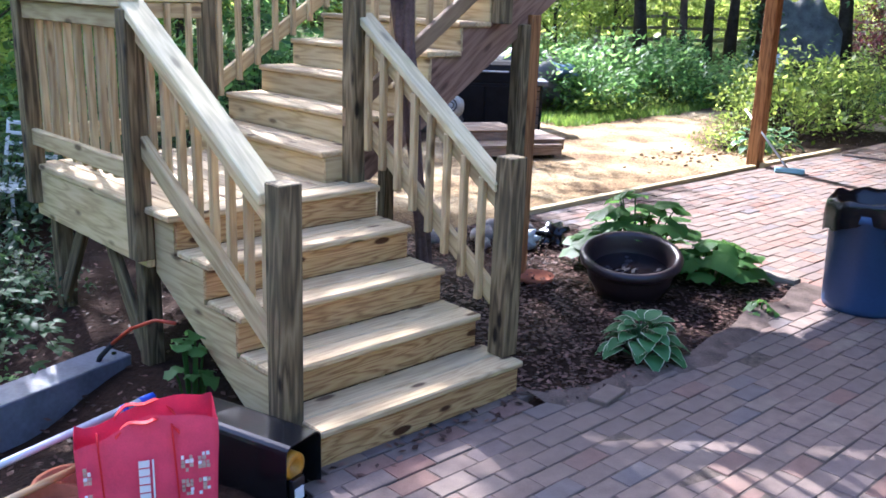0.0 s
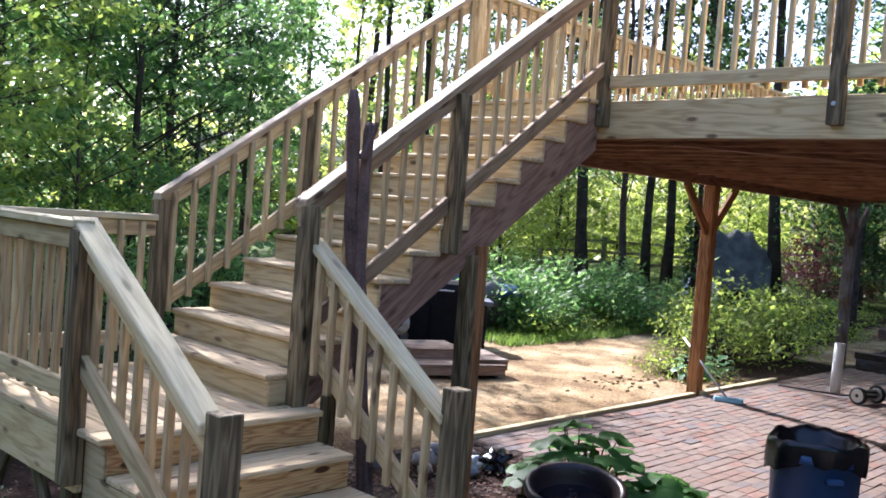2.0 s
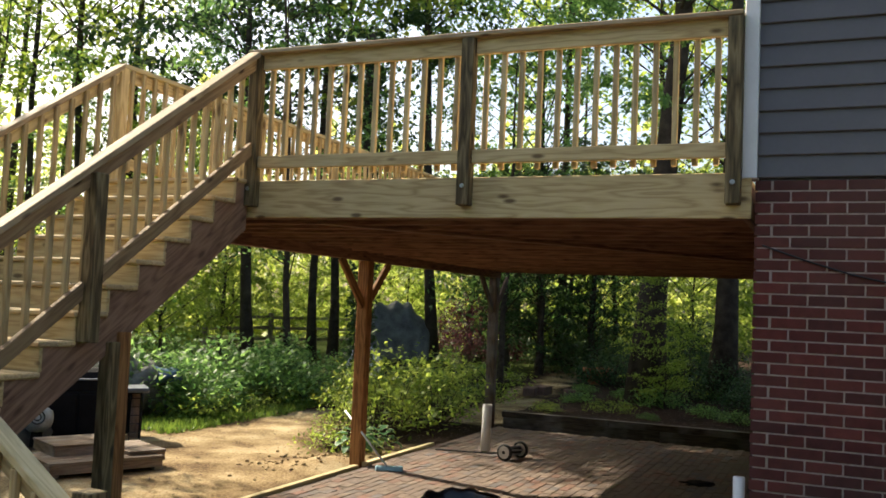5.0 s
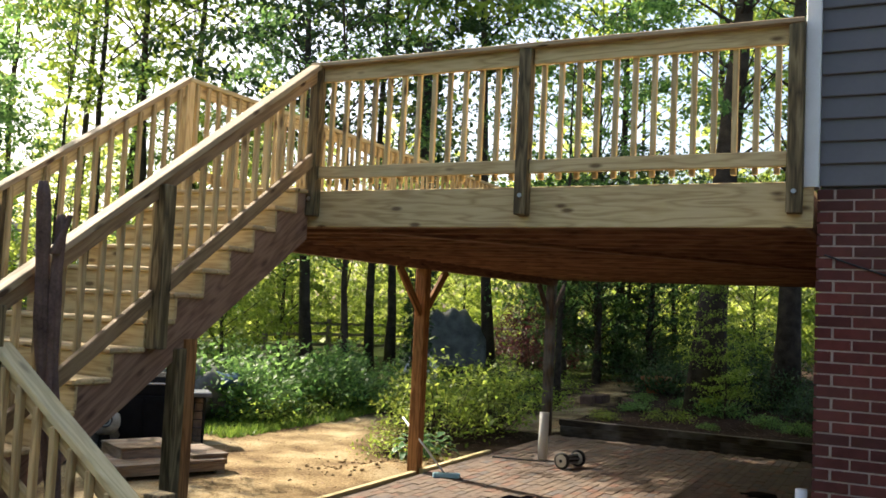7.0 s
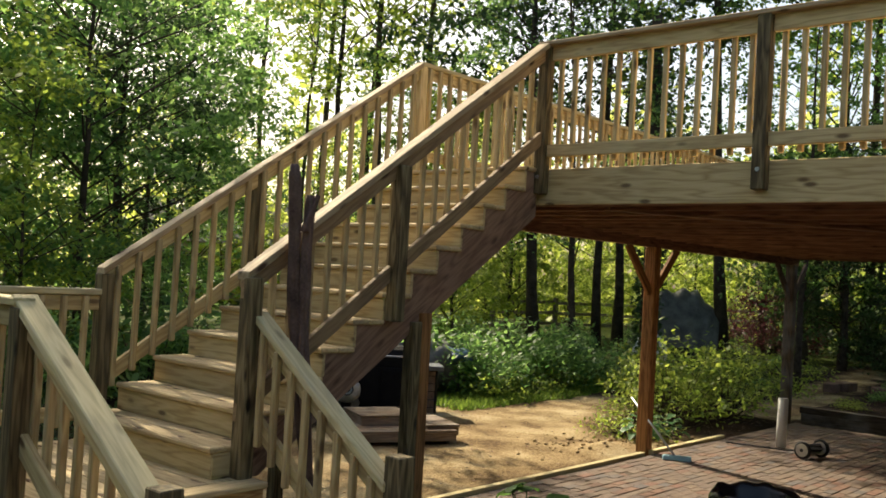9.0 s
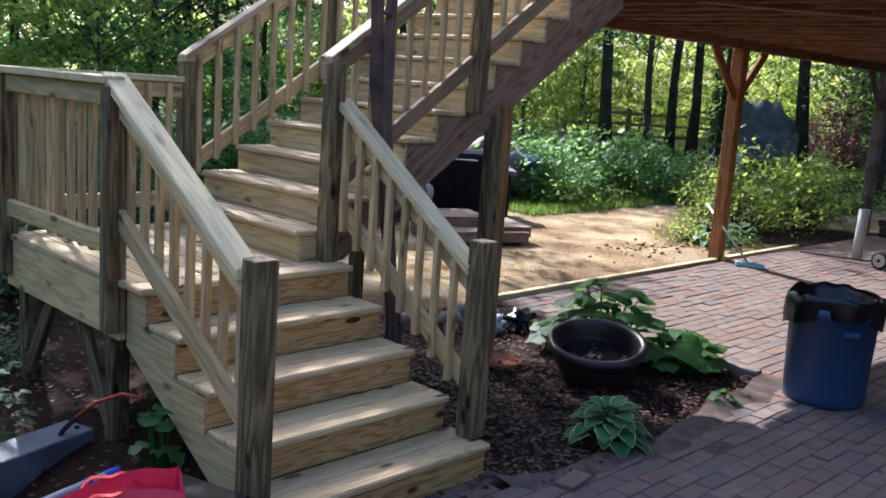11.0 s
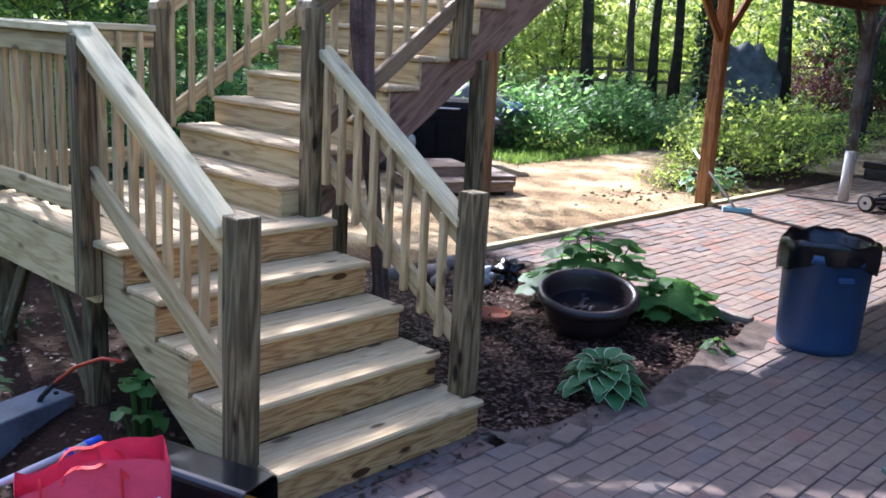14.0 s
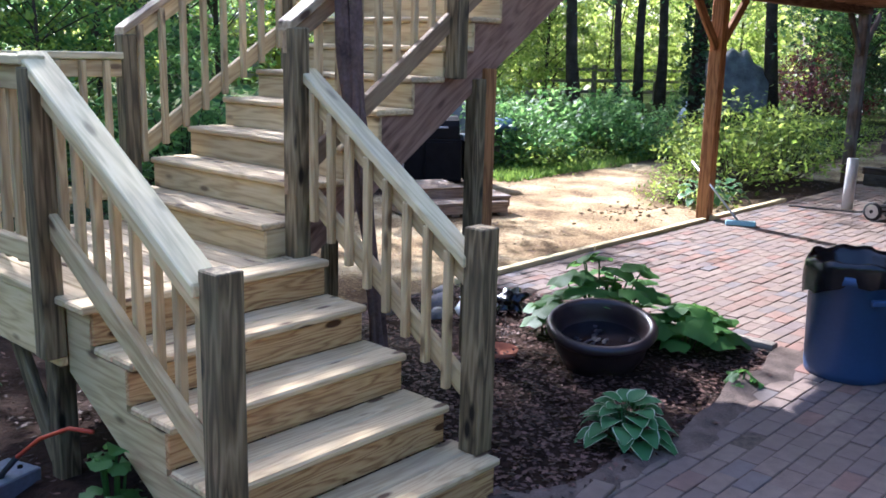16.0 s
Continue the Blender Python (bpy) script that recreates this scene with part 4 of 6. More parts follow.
def set_shrub(kind, x, y, s=1.0, z=None):
    zz = float(height(np.array(x), np.array(y))) if z is None else z
    m = Matrix.Translation((x, y, zz)) @ pose(0, 0, 0, 0, 0, rnd.uniform(0, 360)) @ Matrix.Scale(s, 4)
    if kind in grown:
        return copy_thing(SHRUBS[kind], m)
    grown.add(kind)
    SHRUBS[kind].matrix_basis = m
    return SHRUBS[kind]


for x, y, s in ((9.5, 3.45, 0.8), (10.7, 3.2, 0.92), (11.5, 3.6, 0.9), (9.1, 4.0, 0.6), (12.5, 4.2, 0.8), (10.3, 4.2, 0.88)):
    set_shrub("azalea", x, y, s)
for x, y, s in ((8.9, 8.2, 0.9), (10.0, 7.6, 0.8), (11.2, 7.9, 1.0), (12.4, 7.4, 1.0), (11.8, 6.9, 0.8), (9.4, 7.3, 0.8), (13.6, 8.2, 1.1), (10.8, 9.8, 1.2), (13.0, 10.2, 1.2), (15.5, 7.0, 0.9), (16.0, 10.0, 1.3), (9.2, 10.4, 1.2), (7.4, 9.6, 1.2), (18.5, 9.0, 1.2),
                (2.0, 8.5, 1.2), (4.5, 9.5, 1.3), (0.3, 8.0, 1.3), (6.0, 11.0, 1.4), (-0.6, 6.5, 1.0), (2.8, 11.0, 1.4), (14.5, 5.4, 0.7), (20, 12, 1.5), (22, 8.5, 1.2), (24, 12, 1.6), (13, 13, 1.6), (17, 14, 1.6)):
    set_shrub("scrub", x, y, s * (0.36 if x > 19 else 0.5 if x > 12.5 or y > 9.5 else 0.98))
for x, y, s in ((-2.0, 3.2, 0.9), (-1.6, 4.4, 1.1), (-0.7, 4.9, 1.0), (-2.4, 5.0, 1.2), (0.6, 5.6, 1.0), (-1.5, 2.9, 0.6), (18.0, 2.0, 1.0), (20.5, 1.0, 1.5), (23, 3.6, 1.8), (25.5, 1.5, 2.0), (26.5, 5.5, 2.2), (16.5, -0.6, 1.0), (14.5, -1.4, 0.8)):
    set_shrub("laurel", x, y, s)
for x, y, s in ((9.2, 6.9, 0.9), (10.3, 6.7, 0.8), (11.6, 6.6, 0.9), (12.8, 6.2, 0.9), (14.0, 6.3, 1.0), (7.9, 3.3, 0.7), (15.0, 3.9, 0.9), (13.0, 0.95, 0.5), (12.4, 1.9, 0.4), (18.6, 5.2, 1.2)):
    set_shrub("weed", x, y, s)
for x, y, s in ((14.6, 0.4, 0.5), (13.6, -0.6, 0.6), (14.2, 1.8, 0.6), (15.6, 1.2, 0.6), (13.0, -1.2, 0.6), (16.2, 2.2, 0.5), (12.6, 0.2, 0.35), (16.8, -0.2, 0.6), (18.4, 6.6, 0.8), (21, 6.2, 0.8), (15.6, 4.8, 0.6), (13.9, 4.6, 0.6)):
    set_shrub("fern", x, y, s)
for x, y, s in ((24.5, 8.0, 1.0), (27.5, 8.8, 1.1)):
    set_shrub("plum", x, y, s)

# ---- things by the stairs ----
BLUE = plain("blue plastic", (0.026, 0.055, 0.125), 0.45, vary=0.15, scale=6)
BLACKBAG = plain("black plastic film", (0.005, 0.005, 0.006), 0.22, vary=0.3, scale=9, bump=0.3)
BLACK = plain("black painted metal", (0.010, 0.010, 0.011), 0.24, vary=0.3, scale=9, bump=0.05)
GLAZE = plain("brown-black glazed clay", (0.024, 0.014, 0.014), 0.42, vary=0.4, scale=5, coat=0.08)
TERRA = plain("terracotta", (0.36, 0.13, 0.07), 0.85, vary=0.25, scale=7, bump=0.25)
REDCLOTH = plain("red woven plastic cloth", (0.72, 0.06, 0.12), 0.55, vary=0.12, scale=18, bump=0.25)
REDTRIM = plain("bright red webbing", (0.62, 0.015, 0.02), 0.6, vary=0.1)
PALEPRINT = plain("pale printed patch", (0.50, 0.36, 0.28), 0.6, vary=0.3, scale=30)
PRINT = plain("white print", (0.8, 0.78, 0.78), 0.55, vary=0.05)
STEEL = plain("grey steel", (0.33, 0.34, 0.36), 0.38, 0.7, vary=0.2, scale=6)
ALU = plain("pale enamelled pole", (0.52, 0.55, 0.60), 0.35, 0.2, vary=0.1)
CAPBLUE = plain("bright blue plastic", (0.03, 0.08, 0.45), 0.4, vary=0.1)
AMBER = plain("amber plastic", (0.55, 0.24, 0.02), 0.3, vary=0.3, scale=20)
ORANGE = plain("orange-red rubber hose", (0.45, 0.06, 0.02), 0.5, vary=0.2)
RUBBER = plain("black rubber", (0.015, 0.015, 0.016), 0.7, vary=0.3)
WHITEPLASTIC = plain("white plastic pipe", (0.66, 0.65, 0.62), 0.45, vary=0.08)
STONE = plain("grey field stone", (0.26, 0.24, 0.22), 0.9, vary=0.35, scale=9, bump=0.6)
TEAL = plain("pale blue plastic", (0.20, 0.36, 0.42), 0.5, vary=0.15)
TARP = plain("dark grey tarpaulin", (0.095, 0.097, 0.09), 0.6, vary=0.6, scale=3, bump=0.6)
SHEET = plain("white plastic sheet", (0.6, 0.62, 0.65), 0.4, vary=0.15, scale=8, bump=0.6)
LID = plain("grey metal lid", (0.10, 0.11, 0.13), 0.5, 0.3, vary=0.3)


def blob(bm, centre, size, seed, rough=0.18, sub=2):
    made = bmesh.ops.create_icosphere(bm, subdivisions=sub, radius=1)["verts"]
    for v in made:
        k = 1 + rough * noise.noise(v.co * 1.7 + Vector((seed, 0, 0))) * 2
        v.co = Vector((v.co.x * size[0] * k + centre[0], v.co.y * size[1] * k + centre[1], v.co.z * size[2] * k + centre[2]))
    return bm


def bin_with_bag():
    t = thing("rubbish_bin", "dark blue plastic rubbish bin lined with a black bag", "bin", at=(2.675, -0.482, 0.0))
    t.scale = (1, 1, 0.95)
    part("body", rings(bmesh.new(), [(0.225, 0.0), (0.24, 0.012), (0.245, 0.05), (0.264, 0.60), (0.276, 0.605), (0.278, 0.66), (0.257, 0.66), (0.22, 0.06)], 40), BLUE, t, "tapered blue body", True)
    bm = bmesh.new()
    rnd_ = random.Random(3)
    prof, sides = [(0.20, 0.35), (0.24, 0.70), (0.270, 0.735), (0.286, 0.73), (0.291, 0.69), (0.290, 0.62), (0.286, 0.565)], 48
    loops = []
    for i, (r, z) in enumerate(prof):
        loop = []
        for k in range(sides):
            a = 2 * math.pi * k / sides
            w = noise.noise((math.cos(a) * 2.2, math.sin(a) * 2.2, z * 2.5)) * 0.028
            drop = (0.05 * math.sin(a * 2 + 0.4) + 0.03 * noise.noise((math.cos(a) * 4, math.sin(a) * 4, 1.0))) * (i / 6) ** 2
            lift = 0.03 * noise.noise((math.cos(a) * 3, math.sin(a) * 3, 5.0)) * (2 <= i <= 4)
            loop.append(bm.verts.new(((r + w) * math.cos(a), (r + w) * math.sin(a), z + drop + lift)))
        loops.append(loop)
    for a, b in zip(loops, loops[1:]):
        for k in range(sides):
            bm.faces.new((a[k], a[(k + 1) % sides], b[(k + 1) % sides], b[k]))
    bm.faces.new(loops[0][::-1])
    part("bag", bm, BLACKBAG, t, "crumpled black bag folded over the rim", True)
    for s in (-1, 1):
        bm = box(bmesh.new(), -0.05, 0.05, 0.25, 0.292, 0.50, 0.54, 0.008)
        h = part("handle", bm, BLUE, t)
        h.matrix_basis = pose(0, 0, 0, 0, 0, 45 + 90 * s)


bin_with_bag()


def big_pot():
    t = thing("plant_pot", "wide dark glazed clay pot tilted in the mulch bed", "pot", at=(1.55, 0.50, 0.02))
    t.matrix_basis = Matrix.Translation((1.76, 0.64, -0.02)) @ Matrix.Rotation(radians(12), 4, Vector((0.57, -0.82, 0))) @ Matrix.Scale(1.03, 4)
    prof = [(0.16, 0.0), (0.20, 0.02), (0.255, 0.12), (0.275, 0.20), (0.272, 0.225), (0.292, 0.222), (0.312, 0.238), (0.316, 0.262), (0.302, 0.286), (0.278, 0.288), (0.262, 0.268), (0.25, 0.20), (0.22, 0.10), (0.15, 0.06)]
    part("body", rings(bmesh.new(), prof, 48, True, True), GLAZE, t, "thick rolled rim, dark glaze", True)
    bm = bmesh.new()
    for k in range(16):
        r_ = random.Random(k)
        blob(bm, (r_.uniform(-0.13, 0.13), r_.uniform(-0.13, 0.13), 0.166), (r_.uniform(0.012, 0.035), 0.012, 0.006), k, 0.4)
    # Dark disc added in the pot; its colour stands for the unlit depth.
    part("depth_disc", rings(bmesh.new(), [(0.05, 0.164), (0.235, 0.165)], 32, True, False), plain("near-black of the unlit pot inside", (0.008, 0.007, 0.009), 0.2, vary=0.3), t, "dark disc standing for the unlit inside")
    tagged(part("debris", bm, plain("wet debris", (0.02, 0.016, 0.02), 0.6), t), kind="stuff")


big_pot()


def blade(bm, root, azim, length, width, rise, droop, mat_in=0, mat_edge=None, lobes=0.0):
    """A broad leaf on a stalk: an arched strip with a midrib, optionally with a pale edge."""
    d = Vector((math.cos(azim), math.sin(azim), 0))
    s = Vector((-math.sin(azim), math.cos(azim), 0))
    rows, steps = [], 6
    for i in range(steps + 1):
        f = i / steps
        p = Vector(root) + d * (length * f) + Vector((0, 0, rise * f - droop * f * f))
        w = width * math.sin(math.pi * min(1, 0.10 + 0.88 * f ** 0.8)) ** 0.8
        w *= 1 + lobes * math.sin(f * 17)
        rows.append([bm.verts.new(p + s * w * k * 0.5 + Vector((0, 0, abs(k) * w * 0.10))) for k in (-1, -0.9, 0, 0.9, 1)])
    for a, b in zip(rows, rows[1:]):
        for k in range(4):
            f = bm.faces.new((a[k], a[k + 1], b[k + 1], b[k]))
            f.material_index = mat_edge if mat_edge is not None and k in (0, 3) else mat_in


def hosta(x, y, s, n, seed):
    r_ = random.Random(seed)
    z = max(0.0, float(height(np.array(x), np.array(y))))
    t = thing("hosta", "hosta clump, green leaves edged in cream", "plant", "hostas", (x, y, z))
    for k in range(n):
        bm = bmesh.new()
        a = k * 2.4 + r_.uniform(-0.5, 0.5)
        f = math.sqrt((k + 0.5) / n)
        root = (s * 0.15 * f * math.cos(a), s * 0.15 * f * math.sin(a), s * (0.19 - 0.15 * f * f))
        tube(bm, [(root[0] * 0.2, root[1] * 0.2, -0.01), root], [0.004, 0.003], 4, 0, 0, False)
        blade(bm, root, a, s * r_.uniform(0.09, 0.125), s * r_.uniform(0.085, 0.12), s * (0.07 - 0.05 * f), s * (0.02 + 0.06 * f), 0, 1)
        me = bpy.data.meshes.new("leaf"); bm.to_mesh(me); bm.free()
        solid("leaf", me, [LEAF_HOSTA, LEAF_EDGE], t, smooth=True)


hosta(0.885, -0.075, 1.02, 46, 4)


def squash(x, y, n, seed, spread, tall, size, label):
    r_ = random.Random(seed)
    t = thing("vine_plant", label, "plant", "", (x, y, 0.0))
    for k in range(n):
        a = k * 2.4
        f = math.sqrt((k + 0.5) / n) * spread
        px, py, pz = f * math.cos(a), f * math.sin(a), tall * (1 - 0.6 * (f / spread) ** 2) * r_.uniform(0.5, 1.1)
        st = bmesh.new()
        tube(st, [(px * 0.4, py * 0.4, -0.02), (px * 0.75, py * 0.75, pz * 0.7), (px, py, pz)], [0.008, 0.006, 0.004], 5)
        part("stalk", st, LEAF_SQUASH, t)
        bm = bmesh.new()
        c = bm.verts.new((px, py, pz))
        ring_ = []
        az, tip = r_.uniform(0, 6.28), r_.uniform(-0.1, 0.6)
        for i in range(14):
            b = az + 2 * math.pi * i / 14
            rr = size * r_.uniform(0.93, 1.06) * (1 - 0.35 * math.exp(-((i - 7) / 0.9) ** 2)) * (1 + 0.06 * math.cos(b * 5))
            ring_.append(bm.verts.new((px + rr * math.cos(b), py + rr * math.sin(b), pz - 0.25 * rr - tip * rr * math.cos(b - a) + r_.uniform(-0.02, 0.02))))
        for i in range(14):
            bm.faces.new((c, ring_[i], ring_[(i + 1) % 14]))
        part("leaf", bm, LEAF_SQUASH, t, "", True)


squash(2.30, 0.98, 50, 7, 0.42, 0.50, 0.105, "broad-leaved green squash plant behind the pot")
squash(2.46, 0.46, 32, 8, 0.32, 0.28, 0.10, "low trailing squash leaves at the bed's edge")
squash(2.02, 1.22, 3, 9, 0.07, 0.30, 0.12, "few broad green squash leaves in the bed")
hosta(7.75, 3.05, 1.5, 20, 9)
hosta(8.35, 3.0, 1.2, 16, 10)
squash(-1.24, 0.80, 11, 12, 0.085, 0.47, 0.045, "small lobed-leaf seedling against the stringer")
set_shrub("scrub", -2.05, 1.75, 0.3)
squash(2.05, -0.12, 5, 15, 0.12, 0.06, 0.04, "tiny green weed at the bricks' edge")

def bramble(x, y, z, seed, stems, reach, label, tall=1.0):
    """Arching stems with pairs of pointed leaves along them."""
    r_ = random.Random(seed)
    t = thing("bramble", label, "plant", "", (x, y, z))
    for k in range(stems):
        a = r_.uniform(0.2, 1.9) - 1.2
        L, top = reach * r_.uniform(0.6, 1.0), tall * r_.uniform(0.35, 0.75)
        pts = [Vector((L * f * math.cos(a), L * f * math.sin(a), top * math.sin(2.3 * f))) for f in (i / 8 for i in range(9))]
        part("stem", tube(bmesh.new(), pts, [0.005 - 0.0004 * i for i in range(9)], 5), BARK, t)
        for i in range(3, 9):
            for side in (-1, 1, 0):
                if side == 0 and i < 7:
                    continue
                bm = bmesh.new()
                blade(bm, pts[i], a + side * r_.uniform(0.7, 1.3), r_.uniform(0.05, 0.075), r_.uniform(0.028, 0.04), 0.01, r_.uniform(0.005, 0.03))
                me = bpy.data.meshes.new("leaf"); bm.to_mesh(me); bm.free()
                solid("leaf", me, LEAF_BRAMBLE, t, smooth=True)


LEAF_BRAMBLE = foliage("bramble leaf", (0.028, 0.075, 0.02), (0.075, 0.145, 0.04), 0.3)
bramble(-1.98, 1.40, -0.10, 3, 7, 0.45, "arching green bramble stems over the steel trough")
bramble(-2.3, 1.3, -0.10, 5, 6, 0.5, "arching green bramble stems beside the landing")
bramble(-1.70, 0.36, 0.0, 8, 2, 0.18, "thin green weed stems behind the shopping bag", 0.3)

# mulch and fallen leaves
def litter():
    rng = np.random.default_rng(17)
    n = 12500
    x, y = rng.uniform(-0.1, 2.8, n), rng.uniform(-0.28, 2.5, n)
    keep = (y > bed_edge(x) - 0.03)
    x, y = x[keep], y[keep]
    x2, y2 = rng.uniform(-3, 1.2, 2600), rng.uniform(0.3, 4.5, 2600)
    x3, y3 = rng.uniform(9.5, 20, 9000), rng.uniform(-2, 4.4, 9000)
    x4, y4 = rng.normal(-0.55, 0.35, 60), rng.normal(-0.03, 0.05, 60)
    x5, y5 = rng.uniform(1, 11, 1100), rng.uniform(2.6, 6.2, 1100)
    x, y = np.concatenate([x, x2, x3, x4, x5]), np.concatenate([y, y2, y3, y4, y5])
    z = np.maximum(height(x, y), -0.3) + rng.uniform(0.0, 0.035, len(x))
    z = np.where((np.abs(x + 0.75) < 0.9) & (y < 0.05), 0.008, z)
    keep = (y > 2.6) | (x > 11.7) | (x < 2.8)
    x, y, z = x[keep], y[keep], z[keep]
    c = np.stack([x, y, z], 1)
    q = leaves(c, 0.043, rng, droop=0.0, narrow=0.55)
    q[:, :, 2] = c[:, None, 2] + (q[:, :, 2] - c[:, None, 2]) * 0.35
    tagged(solid("leaf_litter", quads_mesh("leaf_litter", q), DEAD), "dead brown leaves and bark chips strewn over soil", "litter", kind="stuff")


litter()


def soil_spill():
    """Earth washed out of the bed over the first bricks, thinning to nothing."""
    xs = np.arange(0.04, 2.86, 0.03)
    rows = []
    for f in np.linspace(0, 1, 6):
        wide = 0.07 + 0.07 * np.array([noise.noise((x * 3.1, 0.0, 2.0)) + 0.6 * noise.noise((x * 11.0, 0.0, 5.0)) for x in xs]) + 0.06 * smooth01(xs, 1.6, 2.6)
        y = bed_edge(xs) + 0.10 - f * (0.10 + wide)
        z = 0.014 * (1 - f ** 1.5) + 0.004 * np.array([noise.noise((x * 20, v * 20, 1.0)) for x, v in zip(xs, y)]) * (1 - f) + 0.0025 - 0.010 * f ** 4
        rows.append(np.stack([xs, y, z], 1))
    g_ = np.stack(rows)
    q = np.stack([g_[:-1, :-1], g_[1:, :-1], g_[1:, 1:], g_[:-1, 1:]], 2).reshape(-1, 4, 3)
    dirt = plain("washed-out earth", (0.098, 0.073, 0.057), 0.95, vary=0.5, scale=9, bump=0.6)
    tagged(solid("soil_spill", quads_mesh("soil_spill", q), dirt), "thin brown earth washed over the patio edge", "soil", kind="stuff")


soil_spill()


def sand_clods():
    """Crumbled lumps of dug sand by the shrubs and along the trodden yard."""
    r_ = random.Random(44)
    bm = bmesh.new()
    for k in range(260):
        if k < 170:
            x, y = r_.gauss(7.1, 0.55), r_.gauss(3.2, 0.28)
        else:
            x, y = r_.uniform(2.2, 8.5), r_.uniform(2.7, 5.2)
        if y < 2.6:
            continue
        z = float(height(np.array(x), np.array(y)))
        w = r_.uniform(0.01, 0.036) * (1.0 if k < 170 else 0.5)
        blob(bm, (x, y, z + w * 0.25), (w, w * r_.uniform(0.6, 1.0), w * r_.uniform(0.4, 0.7)), k * 1.3, 0.35, 1)
    clod = plain("dug ochre sand", (0.29, 0.21, 0.115), 0.95, vary=0.5, scale=16, bump=0.5)
    tagged(part("sand_clods", bm, clod), "crumbled lumps of ochre sand on the yard", "sand", kind="stuff")


sand_clods()

t = thing("loose_brick", "loose paving brick lying at the bed's edge", "brick", at=(0.31, -0.285, -0.022), turn=10)
part("brick", box(bmesh.new(), -0.1, 0.1, -0.05, 0.05, 0.0, 0.045, 0.005), PAVE_ONE, t)
t = thing("clay_saucer", "shallow red clay saucer lying in the mulch", "saucer", at=(1.42, 1.15, 0.0))
part("dish", rings(bmesh.new(), [(0.10, 0.0), (0.12, 0.012), (0.132, 0.04), (0.124, 0.042), (0.112, 0.018), (0.05, 0.014)], 28, True, True), TERRA, t, "", True)
for i, (x, y, s) in enumerate(((1.95, 2.15, 0.11), (2.2, 2.3, 0.09), (1.75, 1.95, 0.07), (2.35, 2.05, 0.08), (1.6, 2.3, 0.10))):
    t = thing("stone", "rounded grey field stone at the edge of the bed", "stone", "stones", (x, y, 0.02))
    part("rock", blob(bmesh.new(), (0, 0, 0), (s, s * 0.8, s * 0.6), i * 3.1), STONE, t, "", True)
t = thing("plastic_bag", "crumpled white plastic bag by the stones", "bag", at=(2.0, 1.8, 0.05))
part("film", blob(bmesh.new(), (0, 0, 0), (0.12, 0.1, 0.08), 2.0, 0.45, 3), SHEET, t, "", True)
t = thing("plastic_bag", "crumpled black plastic bag by the stones", "bag", at=(2.3, 1.75, 0.04))
part("film", blob(bmesh.new(), (0, 0, 0), (0.13, 0.11, 0.09), 6.0, 0.45, 3), BLACKBAG, t, "", True)


def fluted(bm, path, radii, seed, sides=26, flute=0.42):
    """A twisted, ribbed stem: the section's lobes wind slowly up the path."""
    loops = []
    for i, (p, r) in enumerate(zip(path, radii)):
        h = p[2]
        row = []
        for k in range(sides):
            a = 2 * math.pi * k / sides
            q = 1 + flute * math.cos(3 * a + 1.9 * h + seed) + 0.14 * math.cos(7 * a - 2.6 * h)
            q += 0.35 * noise.noise((math.cos(a) * 1.2, math.sin(a) * 1.2, h * 2.4 + seed))
            row.append(bm.verts.new((p[0] + r * q * math.cos(a), p[1] + r * q * math.sin(a), h)))
        loops.append(row)
    for u, v in zip(loops, loops[1:]):
        for k in range(sides):
            bm.faces.new((u[k], u[(k + 1) % sides], v[(k + 1) % sides], v[k]))
    bm.faces.new(loops[0][::-1]); bm.faces.new(loops[-1])
    return bm


def cedar_pole():
    t = thing("cedar_pole", "twisted stripped cedar trunk propped beside the stairs", "pole")
    # two strands that wind round each other and part near the top
    for strand, (turn, thick, top) in enumerate(((0.0, 0.036, 2.50), (math.pi, 0.030, 2.34))):
        path, rad = [], []
        for i in range(41):
            f = i / 40
            apart = 0.034 + 0.012 * math.sin(f * 11 + turn) + 0.022 * max(0.0, f - 0.88) / 0.12 * (strand == 1)
            a = turn + 2.6 * f
            path.append((0.40 - 0.285 * f + 0.014 * math.sin(f * 9) + apart * math.cos(a), 1.08 + 0.012 * math.cos(f * 7) + apart * math.sin(a), -0.2 + f * (top + 0.2)))
            rad.append(thick * (1 - 0.18 * f) * (1 + 0.13 * math.sin(f * 29 + turn)) * (0.7 if i == 40 else 1))
        part("stem", fluted(bmesh.new(), path, rad, 1.0 + strand, 22, 0.3), CEDAR, t, "reddish-brown fluted cedar stem", True)
    path = [(0.15 + 0.05 * math.sin(f * 1.5) * f ** 0.6, 1.05 - 0.03 * f, 2.14 + 0.20 * f) for f in (i / 12 for i in range(13))]
    part("stub", fluted(bmesh.new(), path, [0.022 - 0.0008 * i for i in range(13)], 4.0, 14, 0.2), CEDAR, t, "broken side branch", True)


cedar_pole()

